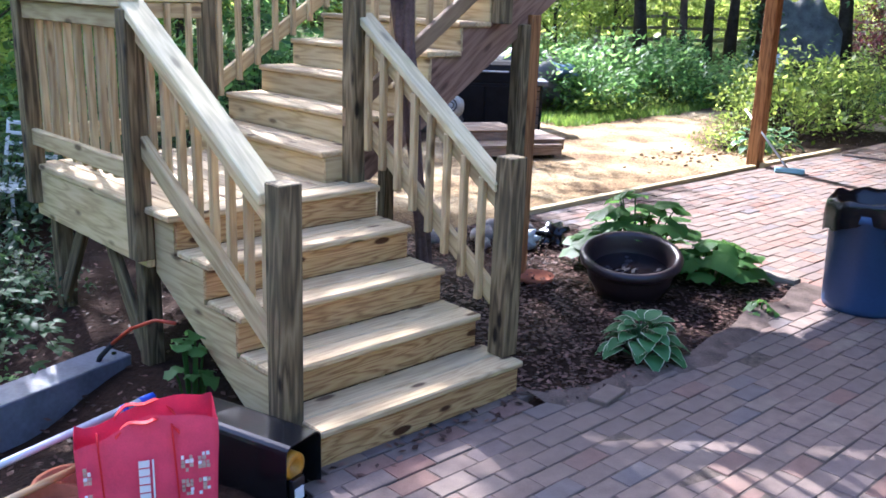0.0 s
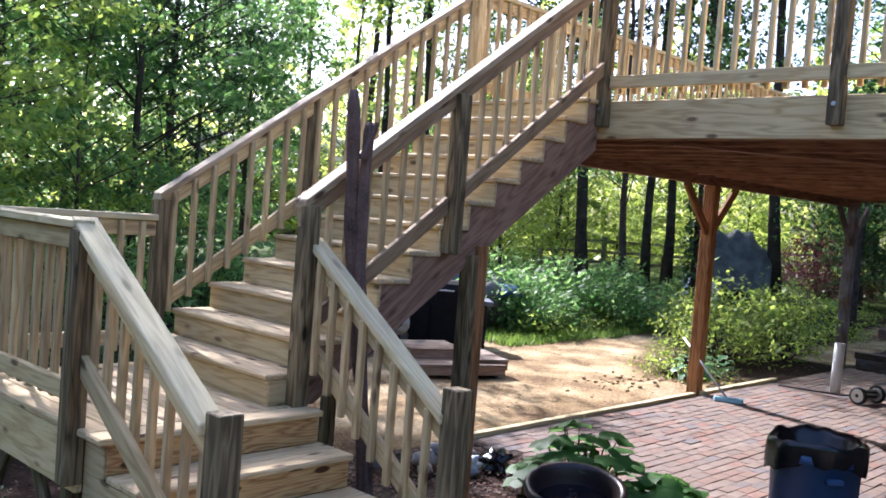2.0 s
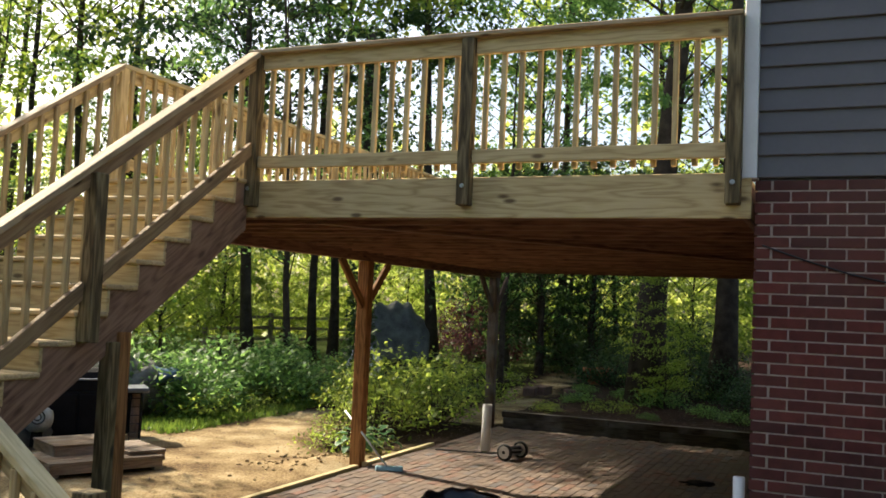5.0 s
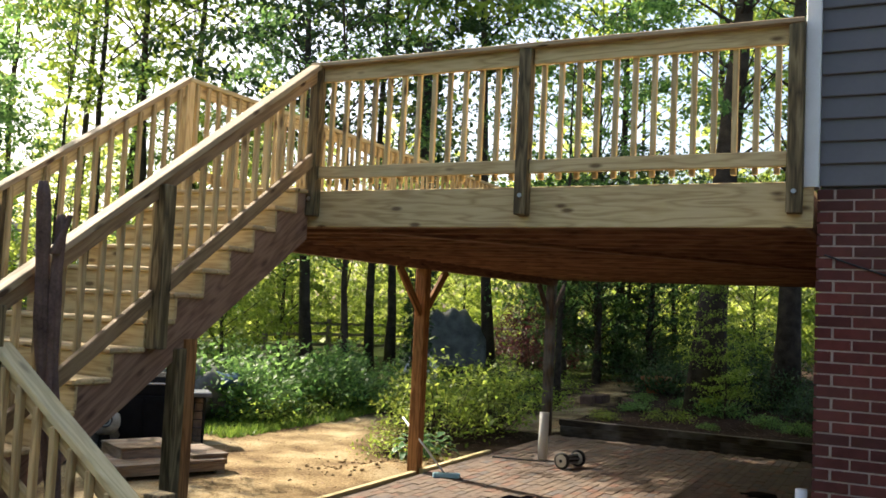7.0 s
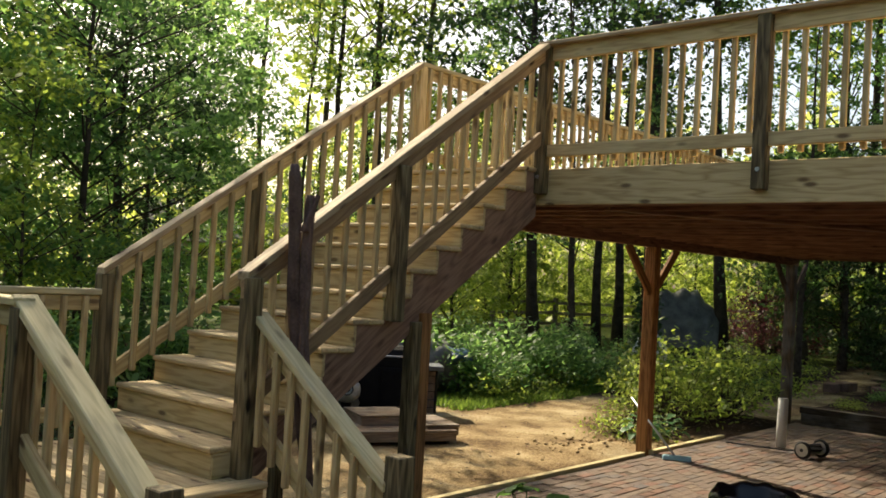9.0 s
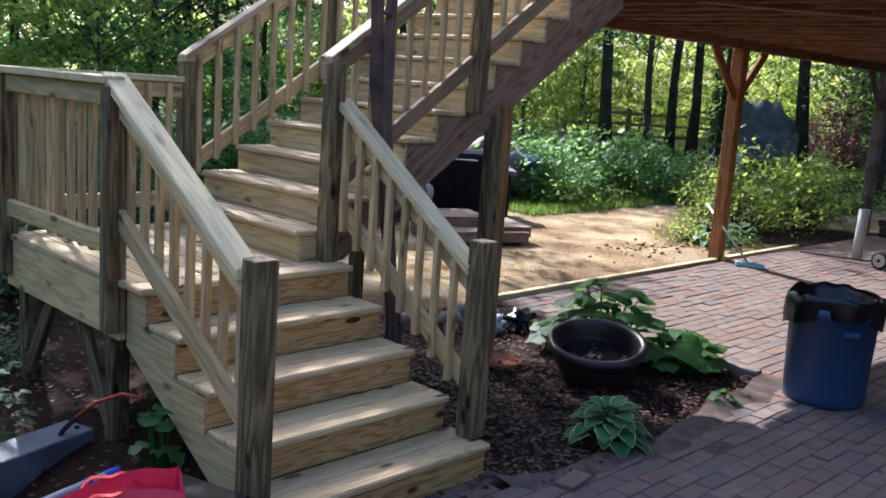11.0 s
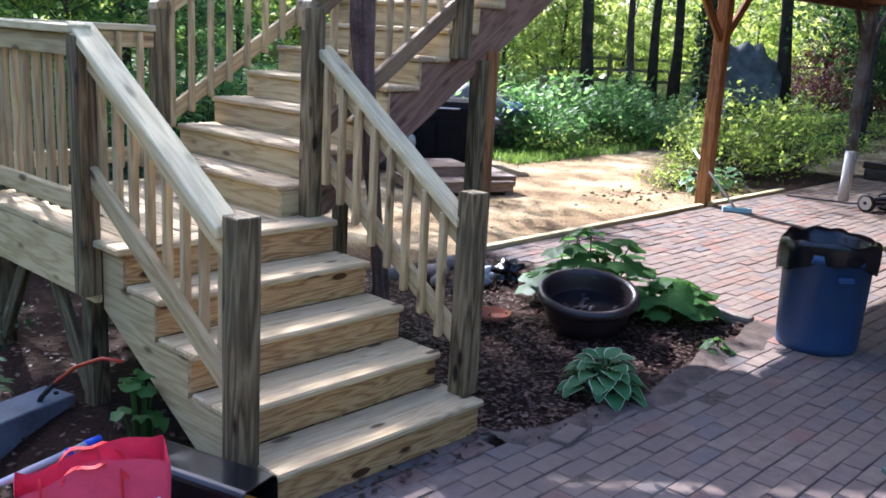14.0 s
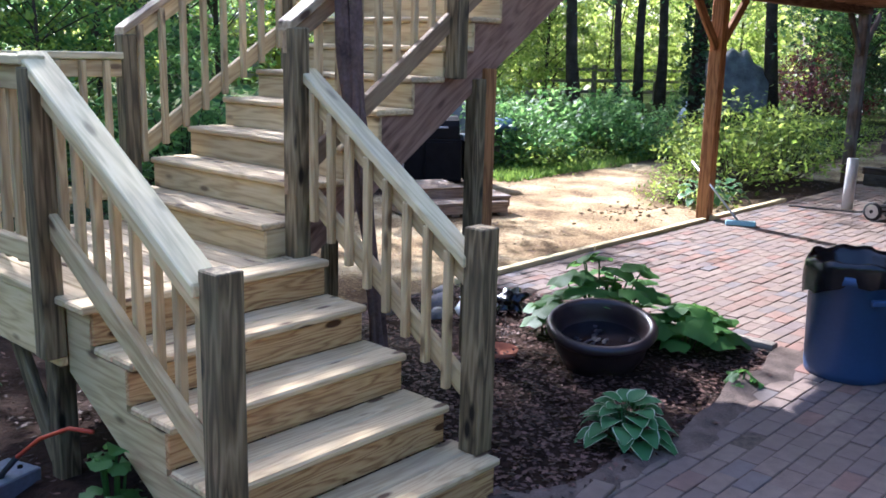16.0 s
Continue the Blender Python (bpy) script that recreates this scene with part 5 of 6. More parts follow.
# ---- heap in front of the newel post ----
def shopping_bag():
    t = thing("shopping_bag", "crimson woven shopping bag with white print and pale patches", "bag", at=(-1.80, 0.07, -0.04), turn=-22)
    W, D, H = 0.43, 0.18, 0.46
    bm = bmesh.new()
    nx, nz = 14, 10
    ring_ = [(-W / 2 + W * i / nx, -D / 2) for i in range(nx)] + [(W / 2, -D / 2 + D * i / 6) for i in range(6)] + [(W / 2 - W * i / nx, D / 2) for i in range(nx)] + [(-W / 2, D / 2 - D * i / 6) for i in range(6)]
    loops = []
    for j in range(nz + 1):
        f = j / nz
        loop = []
        for x, y in ring_:
            pinch = 1 - 0.25 * f * f * (abs(x) < W / 2 - 0.01)
            k = 0.010 * noise.noise((x * 9, y * 9, f * 4))
            lift = (0.05 * (x / W) + 0.0 + 0.025 * math.sin(x * 14 + 1) + 0.02 * noise.noise((x * 7, y * 7, 2.0))) * f ** 2
            loop.append(bm.verts.new((x * (1 + 0.05 * f) + k, y * pinch + k, H * f + lift)))
        loops.append(loop)
    m_ = len(ring_)
    for a, b in zip(loops, loops[1:]):
        for k in range(m_):
            bm.faces.new((a[k], a[(k + 1) % m_], b[(k + 1) % m_], b[k]))
    bm.faces.new(loops[0][::-1])
    part("body", bm, REDCLOTH, t, "", True)
    for y in (-0.075, 0.07):
        bm = bmesh.new()
        pts = [(-0.10 + 0.20 * i / 10, y + 0.03 * math.sin(i), H - 0.03 + 0.055 * math.sin(math.pi * i / 10)) for i in range(11)]
        rows = [[bm.verts.new((x, yy + s, z)) for x, yy, z in pts] for s in (-0.012, 0.012)]
        for i in range(10):
            bm.faces.new((rows[0][i], rows[0][i + 1], rows[1][i + 1], rows[1][i]))
        ob = part("strap", bm, REDTRIM, t, "bright red webbing handle")
        sol = ob.modifiers.new("thick", "SOLIDIFY"); sol.thickness = 0.004
    # upright white print and the patches on the end panel
    for i in range(5):
        box_part("print_bar", -0.035, 0.0, -0.099, -0.0955, 0.20 + i * 0.030, 0.224 + i * 0.030, PRINT, t, "white printed bar", 0)
    box_part("print_bar", 0.008, 0.014, -0.099, -0.0955, 0.20, 0.345, PRINT, t, "", 0)
    c = bpy.data.curves.new("print", "FONT"); c.body = "GREEN"; c.size = 0.026; c.extrude = 0.001
    o = new("lettering", c); o.parent = t; o.matrix_basis = pose(-0.04, -0.0975, 0.065, 90, 0, 0); c.materials.append(PRINT)
    bm = rings(bmesh.new(), [(0.011, 0), (0.011, 0.003)], 12, True, True)
    ob = part("print_dot", bm, PRINT, t); ob.matrix_basis = pose(-0.055, -0.096, 0.075, 90, 0, 0)
    r_ = random.Random(8)
    # two columns of mottled blocks on the side panel, one column near the other edge
    for x0, cols in ((0.100, 3), (0.155, 3), (-0.205, 2)):
        for row in range(4):
            z0 = 0.02 + row * 0.088 + r_.uniform(-0.006, 0.006)
            if x0 < 0 and row not in (2, 3):
                continue
            for i in range(cols):
                for k in range(4):
                    if r_.random() < 0.24:
                        continue
                    x, z = x0 + i * 0.0135, z0 + k * 0.0155
                    box_part("print_patch", x, x + r_.uniform(0.009, 0.013), -0.0995, -0.0955, z, z + r_.uniform(0.009, 0.0145), PALEPRINT if r_.random() < 0.7 else PRINT, t, "", 0)
    for x in (0.083, -0.15):
        part("seam", tube(bmesh.new(), [(x, -0.094, 0.0), (x + 0.006, -0.099, 0.2), (x - 0.004, -0.090, 0.40), (x - 0.006, -0.078, 0.455)], [0.0035] * 4, 6), REDTRIM, t, "raised seam", True)


shopping_bag()


def mailbox():
    t = thing("mailbox", "black metal letter box lying open on the ground", "letter box")
    t.matrix_basis = pose(-1.275, -0.09, -0.02, 0, 0, 16) @ Matrix.Scale(1.2, 4)
    bm = bmesh.new()
    W, H, L = 0.17, 0.21, 0.46
    out = [(-W / 2, 0.0), (W / 2, 0.0), (W / 2, H * 0.72)] + [(W / 2 - 0.03 + 0.03 * math.cos(a), H - 0.035 + 0.03 * math.sin(a)) for a in (0.2, 0.6, 1.0, 1.4)] + [(-W / 2 + 0.03 + 0.03 * math.cos(a), H - 0.035 + 0.03 * math.sin(a)) for a in (1.75, 2.15, 2.55, 2.95)] + [(-W / 2, H * 0.72)]
    inn = [(x * 0.955, 0.004 + z * 0.96) for x, z in out]
    n = len(out)
    loops = [[bm.verts.new((x, y, z)) for x, z in o] for o, y in ((out, L), (out, 0.0), (inn, 0.0), (inn, L - 0.01))]
    for a, b in zip(loops, loops[1:]):
        for k in range(n):
            bm.faces.new((a[k], a[(k + 1) % n], b[(k + 1) % n], b[k]))
    bm.faces.new(loops[0][::-1]); bm.faces.new(loops[3])
    part("shell", bm, BLACK, t, "glossy black sheet-metal shell")
    bm = rings(bmesh.new(), [(0.042, 0.0), (0.045, 0.01), (0.045, 0.05), (0.03, 0.055), (0.028, 0.02)], 20, True, True)
    o = part("reflector", bm, AMBER, t, "amber plastic disc in the opening", True); o.matrix_basis = pose(-0.03, 0.06, 0.12, 90, 0, 0)
    box_part("door", -0.075, -0.02, -0.02, 0.0, 0.005, 0.10, BLACK, t, "", 0.003)
    box_part("print_bar", -0.07, -0.03, -0.024, -0.0205, 0.03, 0.07, PRINT, t, "white printed bar", 0)


mailbox()
for x, y, s, lean in ((-2.14, 0.12, 1.0, 12), (-2.0, 0.24, 0.9, 0)):
    t = thing("flower_pot", "empty terracotta flower pot behind the shopping bag", "pot", "flower pots")
    t.matrix_basis = pose(x, y, -0.06, lean, 0, 20) @ Matrix.Scale(s, 4)
    part("body", rings(bmesh.new(), [(0.085, 0), (0.115, 0.2), (0.135, 0.2), (0.14, 0.26), (0.122, 0.26), (0.11, 0.18), (0.07, 0.03)], 28, True, True), TERRA, t, "", True)
t = thing("pole_brush", "pale metal extension pole with a blue end cap", "pole")
bm = tube(bmesh.new(), [(-2.55, 0.30, 0.22), (-1.66, 0.42, 0.30)], [0.014, 0.014], 12)
part("shaft", bm, ALU, t, "", True)
part("cap", tube(bmesh.new(), [(-1.66, 0.42, 0.30), (-1.60, 0.428, 0.3054)], [0.017, 0.014], 12), CAPBLUE, t, "bright blue plastic cap", True)
part("collar", tube(bmesh.new(), [(-1.735, 0.41, 0.293), (-1.715, 0.4125, 0.295)], [0.018, 0.018], 12), CAPBLUE, t, "", True)
t = thing("wooden_pole", "plain wooden broom handle lying on the pots", "handle")
part("shaft", tube(bmesh.new(), [(-2.5, 0.14, 0.19), (-1.92, 0.20, 0.25)], [0.013, 0.013], 10), wood("broom wood", (0.3, 0.17, 0.07), (0.5, 0.32, 0.14), (0.55, 0.38, 0.2)), t, "", True)
t = thing("steel_trough", "long grey steel box channel lying in the soil", "trough", at=(-1.22, 1.62, -0.20), turn=197)
bm = box(bmesh.new(), 0, 1.2, -0.10, 0.10, 0, 0.22, 0.006)
part("channel", bm, plain("blue-grey painted steel", (0.15, 0.16, 0.19), 0.45, 0.1, vary=0.35, scale=5), t, "dull blue-grey steel")
part("bolt", rings(bmesh.new(), [(0.012, 0), (0.012, 0.01)], 8, True, True), BLACK, t).matrix_basis = pose(0.05, 0.03, 0.22)
t = thing("garden_hose", "orange and black garden hose looped under the landing", "hose")
pts = [(-1.16, 1.10, 0.30), (-1.20, 1.22, 0.29), (-1.26, 1.36, 0.22), (-1.31, 1.47, 0.12)]
part("hose", tube(bmesh.new(), pts, [0.009] * 4, 8), ORANGE, t, "orange-red length", True)
pts = [(-1.31, 1.47, 0.12), (-1.35, 1.53, 0.04), (-1.37, 1.56, -0.06), (-1.36, 1.58, -0.15)]
part("hose_end", tube(bmesh.new(), pts, [0.013] * 4, 8), RUBBER, t, "black length", True)


def planter():
    t = thing("planter_box", "dark green-black plastic planter box with small seedlings", "planter", at=(0.86, -1.74, 0.002), turn=-38)
    shell = plain("dark green plastic", (0.012, 0.03, 0.028), 0.4)
    bm = bmesh.new()
    loops = []
    for w, d, z in ((0.17, 0.085, 0.0), (0.20, 0.105, 0.15), (0.225, 0.13, 0.152), (0.225, 0.13, 0.17), (0.195, 0.10, 0.17), (0.185, 0.092, 0.10)):
        loops.append([bm.verts.new((x * w, y * d, z)) for x, y in ((-1, -0.9), (-0.95, -1), (0.95, -1), (1, -0.9), (1, 0.9), (0.95, 1), (-0.95, 1), (-1, 0.9))])
    for p, q in zip(loops, loops[1:]):
        for k in range(8):
            bm.faces.new((p[k], p[(k + 1) % 8], q[(k + 1) % 8], q[k]))
    bm.faces.new(loops[0][::-1])
    part("box", bm, shell, t, "ribbed dark plastic")
    bm = bmesh.new()
    box(bm, -0.18, 0.18, -0.088, 0.088, 0.09, 0.125, 0.01)
    part("potting_soil", bm, plain("potting soil", (0.02, 0.014, 0.01), 0.95, vary=0.6, scale=30, bump=0.8), t, "dark potting soil")
    r_ = random.Random(31)
    for k in range(12):
        bm = bmesh.new()
        x, y = r_.uniform(-0.15, 0.15), r_.uniform(-0.07, 0.07)
        for j in range(4):
            blade(bm, (x, y, 0.13 + 0.008 * j), r_.uniform(0, 6.28), r_.uniform(0.02, 0.035), r_.uniform(0.014, 0.02), 0.015, 0.006)
        part("seedling", bm, LEAF_BRAMBLE, t, "", True)


planter()

# ---- yard beyond the stairs ----
def platform_steps():
    t = thing("wooden_steps", "low stacked wooden platform steps on the sand", "steps", at=(4.26, 4.74, 0.0), turn=-25)
    t.matrix_basis = t.matrix_basis @ Matrix.Diagonal((1.09, 1.09, 0.8, 1))
    for x0, x1, y0, y1, z in ((0.0, 1.15, 0.0, 0.75, 0.17), (0.16, 0.80, 0.36, 1.0, 0.32), (0.82, 1.22, 0.10, 0.80, 0.23)):
        n = 6
        for i in range(n):
            y = y0 + (y1 - y0) * (i + 0.5) / n
            timber("plank", (x0, y, z - 0.016), (x1, y, z - 0.016), (y1 - y0) / n - 0.006, 0.032, BROWNWOOD, t)
        for y in (y0 + 0.02, y1 - 0.02):
            timber("skirt", (x0 + 0.01, y, z - 0.095), (x1 - 0.01, y, z - 0.095), 0.03, 0.12, BROWNWOOD, t)
        for x in (x0 + 0.02, x1 - 0.02):
            timber("skirt", (x, y0 + 0.04, z - 0.095), (x, y1 - 0.04, z - 0.095), 0.03, 0.12, BROWNWOOD, t)
    for x in (0.06, 0.55, 1.1):
        for y in (0.06, 0.68):
            box_part("foot", x - 0.045, x + 0.045, y - 0.045, y + 0.045, -0.03, 0.05, GREYWOOD, t)


platform_steps()


def smoker():
    t = thing("barbecue_grill", "black barbecue grill with a grey side shelf and dark cabinet", "grill", at=(6.53, 6.53, 0.0), turn=-42)
    soot = plain("dull black enamel", (0.007, 0.007, 0.008), 0.85, vary=0.4, scale=7, bump=0.2)
    box_part("cabinet", -0.62, 0.42, -0.28, 0.28, 0.04, 0.62, soot, t, "dull black cabinet", 0.015)
    for x in (-0.36, 0.16):
        box_part("cabinet_door", x - 0.245, x + 0.245, -0.298, -0.281, 0.07, 0.58, soot, t, "", 0.006)
    bm = bmesh.new()
    rows = []
    for i in range(9):
        a = math.pi * i / 8
        rows.append([bm.verts.new((x, -0.27 * math.cos(a), 0.66 + 0.26 * math.sin(a) ** 0.7)) for x in (-0.5, -0.47, 0.35, 0.38)])
    for p, q in zip(rows, rows[1:]):
        for k in range(3):
            bm.faces.new((p[k], p[k + 1], q[k + 1], q[k]))
    for k in (0, 3):
        bm.faces.new([row[k] for row in rows])
    part("lid", bm, soot, t, "rounded black hood")
    box_part("firebox", -0.56, 0.40, -0.27, 0.27, 0.62, 0.67, soot, t, "", 0.01)
    part("lid_handle", tube(bmesh.new(), [(-0.35, -0.30, 0.78), (0.22, -0.30, 0.78)], [0.012, 0.012], 8), STEEL, t, "steel bar handle")
    box_part("shelf", 0.43, 0.80, -0.27, 0.27, 0.60, 0.66, LID, t, "pale grey side shelf", 0.01)
    box_part("shelf", -0.98, -0.63, -0.27, 0.27, 0.60, 0.66, LID, t, "pale grey side shelf", 0.01)
    for x in (-0.93, 0.70):
        for y in (-0.20, 0.24):
            timber("leg", (x, y, -0.02), (x, y, 0.60), 0.03, 0.03, soot, t)
    box_part("gas_bottle_screen", 0.46, 0.74, -0.10, 0.20, 0.03, 0.58, soot, t, "dull black side panel", 0.02)
    t = thing("wire_rack", "narrow black metal rack leaning beside the grill", "rack", at=(6.74, 5.93, -0.02), turn=-42)
    for x in (0, 0.14):
        timber("upright", (x, 0.0, 0.0), (x, 0.10, 0.62), 0.012, 0.012, BLACK, t)
    for i in range(5):
        timber("rung", (0, 0.02 + 0.017 * i, 0.10 + i * 0.11), (0.14, 0.02 + 0.017 * i, 0.10 + i * 0.11), 0.01, 0.01, BLACK, t)
    t = thing("log_round", "upright sawn log section with pale bark", "log", at=(6.98, 6.06, -0.03))
    part("log", rings(bmesh.new(), [(0.09, 0), (0.085, 0.3), (0.08, 0.6)], 14, True, True, 0.006), plain("pale log bark", (0.17, 0.12, 0.09), 0.9, vary=0.4, scale=6, bump=0.7), t)
    t = thing("garden_ball", "pale mosaic garden ball with spiral pattern", "ornament", at=(5.62, 6.38, 0.33))
    part("ball", blob(bmesh.new(), (0, 0, 0), (0.19, 0.19, 0.17), 3.3, 0.05, 3), plain("mosaic", (0.27, 0.28, 0.27), 0.5, vary=0.4, scale=14), t, "", True)
    part("stand", rings(bmesh.new(), [(0.1, -0.35), (0.08, -0.33), (0.06, -0.15)], 14, True, True), soot, t, "dark stand")
    for i, r_ in enumerate((0.04, 0.08)):
        bm = bmesh.new()
        pts = [(r_ * math.cos(a), r_ * math.sin(a), 0) for a in (k * 2 * math.pi / 20 for k in range(21))]
        tube(bm, pts, [0.008] * 21, 5)
        o = part("ring", bm, BLACK, t); o.matrix_basis = look((-0.125, -0.125, 0.04), (-1, -1, 0.3))


smoker()
t = thing("covered_heap", "dark covered heap of garden gear with a blue sheet", "heap", at=(8.7, 7.7, 0.0))
part("cover", blob(bmesh.new(), (0, 0, 0.35), (0.7, 0.5, 0.55), 4.4, 0.3, 3), TARP, t, "", True)
part("sheet", blob(bmesh.new(), (0.35, -0.3, 0.62), (0.4, 0.3, 0.14), 9.1, 0.35, 3), plain("blue sheet", (0.05, 0.10, 0.2), 0.5), t, "blue plastic sheet", True)
t = thing("covered_heap", "dark covered heap of garden gear under the stairs", "heap", at=(5.6, 7.2, 0.0))
part("cover", blob(bmesh.new(), (0, 0, 0.3), (1.1, 0.6, 0.6), 5.4, 0.3, 3), TARP, t, "", True)

# broom, pipe, reel mower, cable
t = thing("broom", "broom with pale metal handle and blue brush", "broom")
part("handle", tube(bmesh.new(), [(6.92, 2.78, 0.62), (6.76, 2.10, 0.045)], [0.012, 0.012], 10), ALU, t, "", True)
bm = box(bmesh.new(), -0.16, 0.16, -0.05, 0.05, 0.0, 0.05, 0.01)
for v in bm.verts:
    if v.co.z < 0.02:
        v.co.y *= 1.5
o = part("brush_head", bm, TEAL, t, "pale blue brush head"); o.matrix_basis = pose(6.755, 2.07, 0.003, 0, 0, -65)
t = thing("drain_pipe", "upright white plastic pipe stub by the patio edge", "pipe")
part("tube", rings(bmesh.new(), [(0.065, 0), (0.065, 0.62), (0.057, 0.62), (0.055, 0.3)], 24, True, True), WHITEPLASTIC, t, "", True).matrix_basis = pose(8.805, 1.65, 0.015, 0, 2, 0)


def reel_mower():
    t = thing("reel_mower", "small push reel mower with pale-hubbed wheels", "mower")
    t.matrix_basis = pose(8.45, 1.14, 0.0, 0, 0, -14) @ Matrix.Scale(0.86, 4)
    for s in (-1, 1):
        w = part("wheel", rings(bmesh.new(), [(0.10, -0.02), (0.125, -0.018), (0.125, 0.018), (0.10, 0.02)], 28, True, True), RUBBER, t, "black tyred wheel", True)
        w.matrix_basis = pose(s * 0.22, 0, 0.125, 0, 90, 0)
        h = part("hub", rings(bmesh.new(), [(0.092, -0.026), (0.092, 0.026)], 24, True, True), plain("pale hub", (0.55, 0.52, 0.46), 0.5), w, "pale wheel disc")
        h2 = part("axle_cap", rings(bmesh.new(), [(0.025, -0.034), (0.025, 0.034)], 14, True, True), RUBBER, w)
    for k in range(5):
        a = 2 * math.pi * k / 5
        timber("reel_blade", (-0.19, 0.06 * math.cos(a), 0.125 + 0.06 * math.sin(a)), (0.19, 0.06 * math.cos(a + 0.6), 0.125 + 0.06 * math.sin(a + 0.6)), 0.006, 0.03, STEEL, t, bevel=0.001)
    part("shaft", tube(bmesh.new(), [(-0.2, 0, 0.125), (0.2, 0, 0.125)], [0.045, 0.045], 12), RUBBER, t)
    part("handle", tube(bmesh.new(), [(0, 0, 0.12), (-0.08, 0.35, 0.05), (-0.34, 1.2, 0.03)], [0.012, 0.012, 0.012], 8), RUBBER, t)


reel_mower()
t = thing("sleeper_wall", "dark weathered timber sleepers edging the raised bed", "edging")
timber("sleeper", (11.55, 2.35, 0.05), (11.55, -0.2, 0.05), 0.14, 0.20, DARKWOOD, t)
timber("sleeper", (11.55, -0.21, 0.05), (11.55, -2.2, 0.05), 0.14, 0.20, DARKWOOD, t)
timber("sleeper", (11.56, 2.38, 0.20), (11.56, 0.6, 0.20), 0.13, 0.10, DARKWOOD, t)
timber("sleeper", (11.56, 0.59, 0.20), (11.56, -2.2, 0.20), 0.13, 0.10, DARKWOOD, t)
for x, y, a in ((16.8, 3.6, 10), (17.25, 3.45, -5), (16.9, 2.7, 20)):
    t = thing("stone_block", "old brown stone block beside the path", "block", "stone blocks", (x, y, float(height(np.array(x), np.array(y))) - 0.02), a)
    part("stone", box(bmesh.new(), -0.25, 0.25, -0.14, 0.14, 0, 0.2, 0.02), plain("brown stone", (0.16, 0.10, 0.075), 0.9, vary=0.4, scale=5, bump=0.6), t)
t = thing("flower_pot", "wide terracotta pot standing in the raised bed", "pot", "flower pots", (18.9, 2.6, 0.22))
part("body", rings(bmesh.new(), [(0.2, 0), (0.3, 0.3), (0.36, 0.3), (0.36, 0.38), (0.3, 0.38), (0.27, 0.25)], 24, True, True), TERRA, t, "", True)
t = thing("garden_table", "dark metal garden table under the trees", "table", at=(17.2, 0.55, 0.2), turn=10)
box_part("tabletop", -0.7, 0.7, -0.4, 0.4, 0.68, 0.72, BLACK, t, "", 0.01)
for x in (-0.62, 0.62):
    for y in (-0.33, 0.33):
        timber("leg", (x, y, -0.05), (x, y, 0.68), 0.04, 0.04, BLACK, t)

# split rail fence
def fence():
    t = thing("rail_fence", "grey split-rail fence at the wood's edge", "fence", "fences")
    p0, p1 = Vector((21.5, 16.2)), Vector((34.0, 9.5))
    n = 6
    for i in range(n + 1):
        p = p0.lerp(p1, i / n)
        z = float(height(np.array(p.x), np.array(p.y)))
        timber("post", (p.x, p.y, z - 0.2), (p.x, p.y, z + 1.25), 0.13, 0.13, GREYWOOD, t)
        if i < n:
            q = p0.lerp(p1, (i + 1) / n)
            zq = float(height(np.array(q.x), np.array(q.y)))
            for h in (0.35, 0.72, 1.08):
                timber("rail", (p.x, p.y, z + h), (q.x, q.y, zq + h + 0.03), 0.07, 0.10, GREYWOOD, t)


fence()


def covered_boat():
    x, y = eye_polar(64.4, 27)
    z = float(height(np.array(x), np.array(y)))
    t = thing("covered_trailer", "trailer under a sagging dark grey tarpaulin", "trailer", at=(x, y, z), turn=-64)
    t.matrix_basis = t.matrix_basis @ Matrix.Scale(0.72, 4)
    bm = bmesh.new()
    n, mm = 22, 14
    rows = []
    for i in range(n + 1):
        f = i / n
        row = []
        for j in range(mm + 1):
            g_ = j / mm * 2 - 1
            top = 2.55 + 0.05 * math.cos(f * 14) - 1.1 * max(0, f - 0.62) / 0.38 - 0.1 * math.exp(-(f / 0.1) ** 2)
            zz = 0.35 + (top - 0.35) * (1 - abs(g_) ** 4) + 0.10 * noise.noise((f * 6, g_ * 4, 1)) * (1 - g_ * g_) + 0.07 * math.sin(f * 23 + g_ * 2) * (1 - g_ * g_)
            row.append(bm.verts.new((-1.1 + 2.3 * f + 0.12 * g_, g_ * (1.05 - 0.2 * (1 - abs(g_))) + 0.1 * noise.noise((f * 9, g_ * 2, 4)), zz)))
        rows.append(row)
    for a, b in zip(rows, rows[1:]):
        for j in range(mm):
            bm.faces.new((a[j], b[j], b[j + 1], a[j + 1]))
    bm.faces.new(rows[0]); bm.faces.new(rows[-1][::-1])
    part("tarpaulin", bm, TARP, t, "sagging dark grey sheet", True)
    for s in (-1, 1):
        w = part("wheel", rings(bmesh.new(), [(0.3, -0.1), (0.33, -0.08), (0.33, 0.08), (0.3, 0.1)], 20, True, True), RUBBER, t, "", True)
        w.matrix_basis = pose(0.2, s * 0.8, 0.32, 90, 0, 0)
    t = thing("plastic_sheet", "crumpled white plastic sheet on the ground", "sheet", at=(17.8, 8.3, 0.2))
    part("sheet", blob(bmesh.new(), (0, 0, 0.15), (0.25, 0.35, 0.42), 1.4, 0.5, 3), SHEET, t, "", True)


covered_boat()


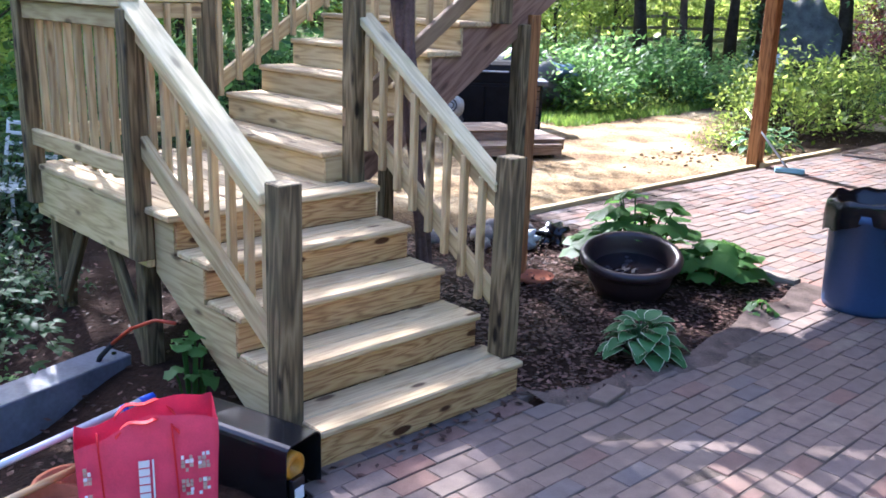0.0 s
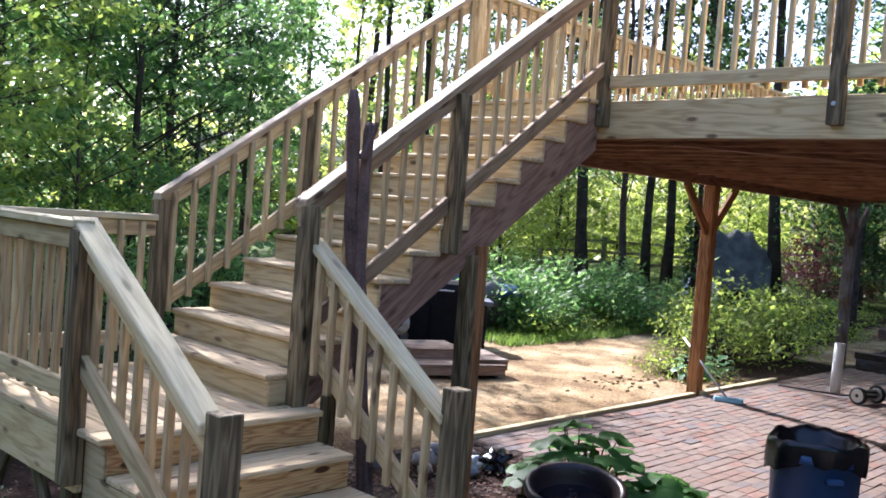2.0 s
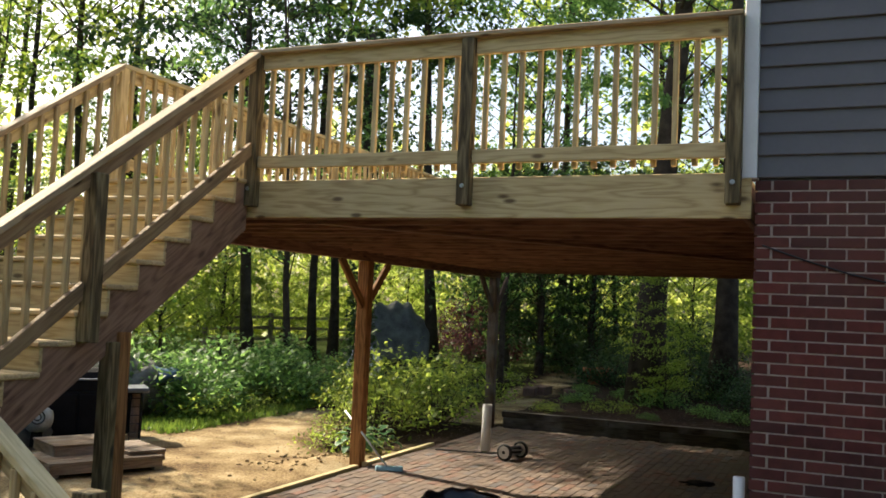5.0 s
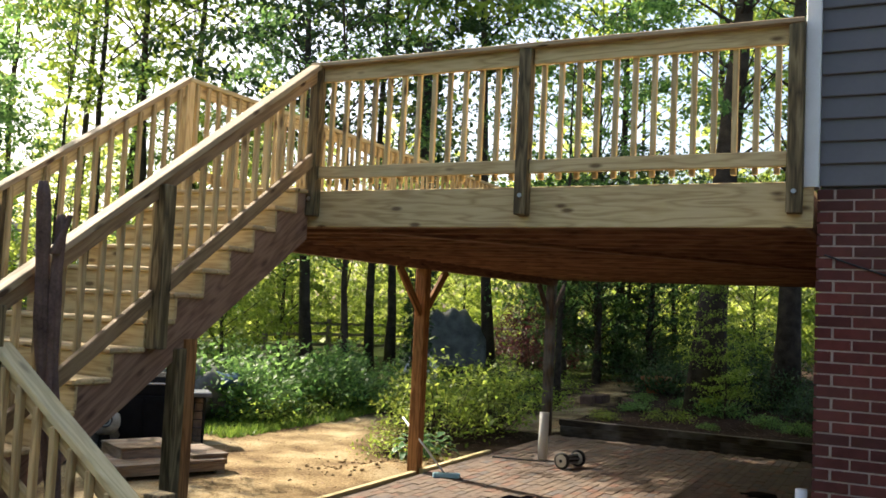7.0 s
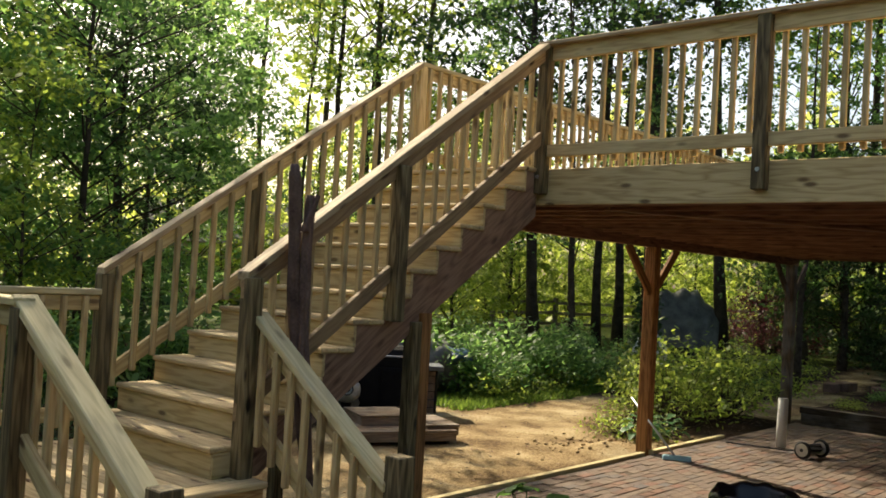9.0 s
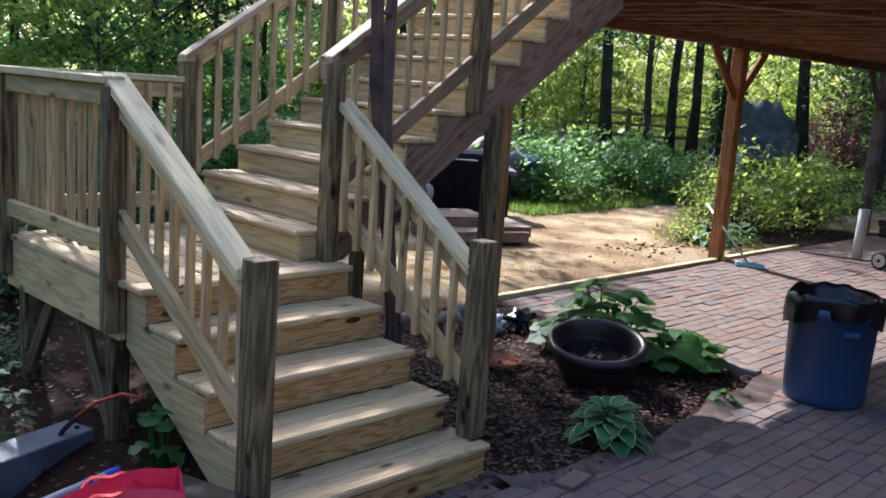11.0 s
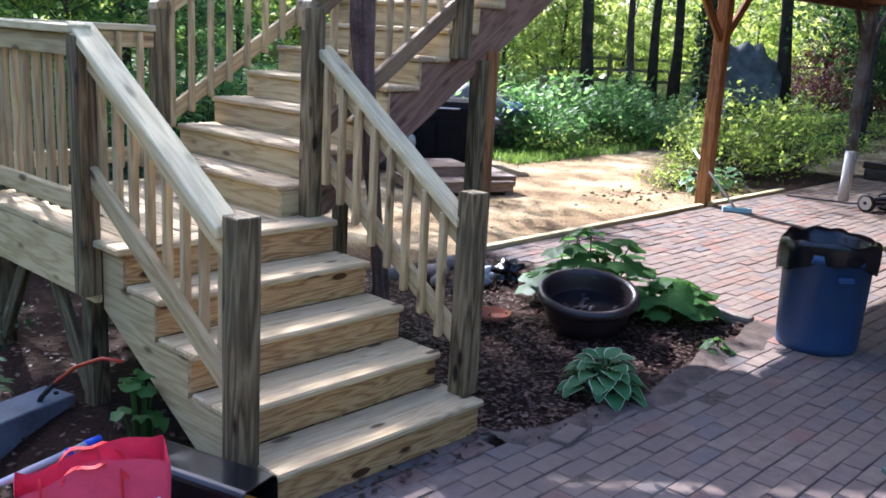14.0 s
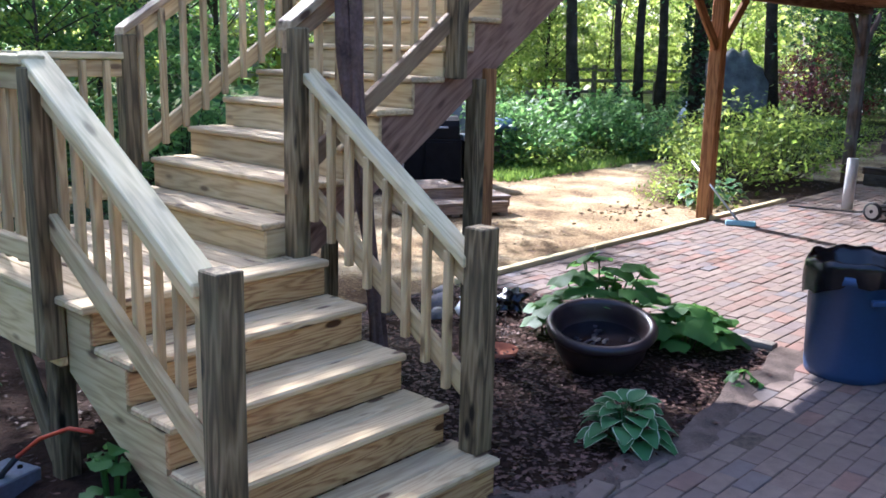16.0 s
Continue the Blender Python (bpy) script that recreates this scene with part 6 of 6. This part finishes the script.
def vine_pole():
    """The ivy-covered dead trunk beyond the shrubs."""
    x, y = eye_polar(62.0, 20.5)
    t = thing("ivy_trunk", "dead trunk wrapped in dark ivy leaves", "tree", at=(x, y, 0.0))
    part("trunk", tube(bmesh.new(), [(0, 0, -0.2), (0.05, 0, 4), (0.0, 0.1, 8)], [0.16, 0.13, 0.1], 10, 0.1), BARK, t, "", True)
    rng = np.random.default_rng(4)
    n = 2600
    a, z = rng.uniform(0, 6.28, n), rng.uniform(0, 7.5, n)
    r_ = 0.18 + 0.16 * rng.random(n)
    solid("ivy", quads_mesh("ivy", leaves(np.stack([r_ * np.cos(a), r_ * np.sin(a), z], 1), 0.13, rng)), LEAF_DARK, t, "dark ivy leaves")


vine_pole()


def neighbour():
    x, y = eye_polar(37.5, 46)
    t = thing("neighbour_house", "far grey house with a dark shingle roof among trees", "house", at=(x, y, 0), turn=-30)
    box_part("wall", -5, 5, -3, 3, -0.3, 3.0, plain("tan siding", (0.35, 0.32, 0.27), 0.8), t, "", 0)
    bm = bmesh.new()
    v = [bm.verts.new(p) for p in ((-5.4, -3.5, 2.9), (5.4, -3.5, 2.9), (5.4, 3.5, 2.9), (-5.4, 3.5, 2.9), (-5.4, 0, 5.0), (5.4, 0, 5.0))]
    for f in ((0, 1, 5, 4), (2, 3, 4, 5), (1, 2, 5), (3, 0, 4), (3, 2, 1, 0)):
        bm.faces.new([v[i] for i in f])
    part("roof", bm, plain("grey shingles", (0.16, 0.16, 0.17), 0.85, scale=3), t, "grey shingle roof")
    for wx in (-3.2, 0, 3.2):
        box_part("window", wx - 0.5, wx + 0.5, -3.03, -2.98, 1.0, 2.2, plain("dark glass", (0.02, 0.025, 0.03), 0.1), t, "dark window", 0.01)


neighbour()


def garden_chair():
    t = thing("garden_chair", "white perforated metal garden chair among the shrubs", "chair", at=(-0.72, 4.6, -0.2), turn=-60)
    for i in range(9):
        timber("seat_slat", (-0.24, -0.22 + i * 0.055, 0.50), (0.24, -0.22 + i * 0.055, 0.50), 0.035, 0.012, WHITE, t)
    for i in range(6):
        timber("seat_rib", (-0.22 + i * 0.088, -0.23, 0.505), (-0.22 + i * 0.088, 0.23, 0.505), 0.02, 0.012, WHITE, t)
    for x in (-0.23, 0.23):
        for y in (-0.22, 0.22):
            timber("leg", (x, y, -0.05), (x, y, 0.50), 0.025, 0.025, WHITE, t)
        timber("back_post", (x, 0.23, 0.5), (x, 0.33, 0.95), 0.025, 0.025, WHITE, t)
    for i in range(5):
        timber("back_slat", (-0.23, 0.25 + i * 0.018, 0.60 + i * 0.08), (0.23, 0.25 + i * 0.018, 0.60 + i * 0.08), 0.012, 0.03, WHITE, t)


garden_chair()


def air_conditioner():
    t = thing("air_conditioner", "grey outdoor air conditioner unit against the brick wall", "air conditioner", at=(2.22, -2.86, -0.02))
    box_part("casing", -0.38, 0.38, -0.38, 0.38, 0.0, 0.86, plain("grey enamel", (0.34, 0.33, 0.31), 0.5), t, "", 0.03)
    bm = bmesh.new()
    for r_ in (0.10, 0.17, 0.24, 0.31):
        tube(bm, [(r_ * math.cos(a), r_ * math.sin(a), 0.875) for a in (k * 2 * math.pi / 28 for k in range(29))], [0.008] * 29, 5)
    part("fan_guard", bm, BLACK, t, "round black wire guard")
    part("fan_well", rings(bmesh.new(), [(0.33, 0.861), (0.33, 0.868)], 28, True, True), BLACK, t, "dark round opening")


air_conditioner()
t = thing("wall_cable", "thin dark cable sagging across the brick wall", "cable")
pts = [(HX - 0.014, HY - 0.05 - 0.24 * i, 2.38 - 0.22 * math.sin(min(1.0, i / 4) * 1.5) - 0.005 * i) for i in range(10)]
part("cable", tube(bmesh.new(), pts, [0.006] * 10, 6), RUBBER, t, "", True)
t = thing("rag", "crumpled dark rag lying on the patio bricks", "rag", at=(8.09, -1.24, 0.0), turn=20)
bm = bmesh.new()
blob(bm, (0, 0, 0.02), (0.07, 0.16, 0.035), 7.3, 0.5, 3)
part("cloth", bm, plain("dark cloth", (0.018, 0.015, 0.014), 0.95, vary=0.4, scale=14, bump=0.5), t, "", True)
t = thing("downpipe", "white rainwater pipe end beside the brick wall", "pipe")
part("tube", tube(bmesh.new(), [(2.85, HY + 0.06, -0.02), (2.85, HY + 0.06, 1.0)], [0.035, 0.035], 14), WHITE, t, "", True)


def grass_strip():
    rng = np.random.default_rng(23)
    n = 9000
    x = rng.uniform(7.5, 17, n)
    y = 5.9 + 0.02 * (x - 8) + np.abs(rng.normal(0, 0.7, n))
    z = height(x, y)
    a, h, w = rng.uniform(0, 6.28, n), rng.uniform(0.05, 0.15, n), 0.012
    b = np.stack([x, y, z], 1)
    s = np.stack([np.cos(a) * w, np.sin(a) * w, 0 * a], 1)
    lean = np.stack([rng.normal(0, 0.05, n), rng.normal(0, 0.05, n), h], 1)
    tri = np.stack([b - s, b + s, b + lean], 1)
    tagged(solid("grass", quads_mesh("grass", tri, 3), GRASS), "bright green grass along the edge of the sand", "grass", kind="stuff")


grass_strip()
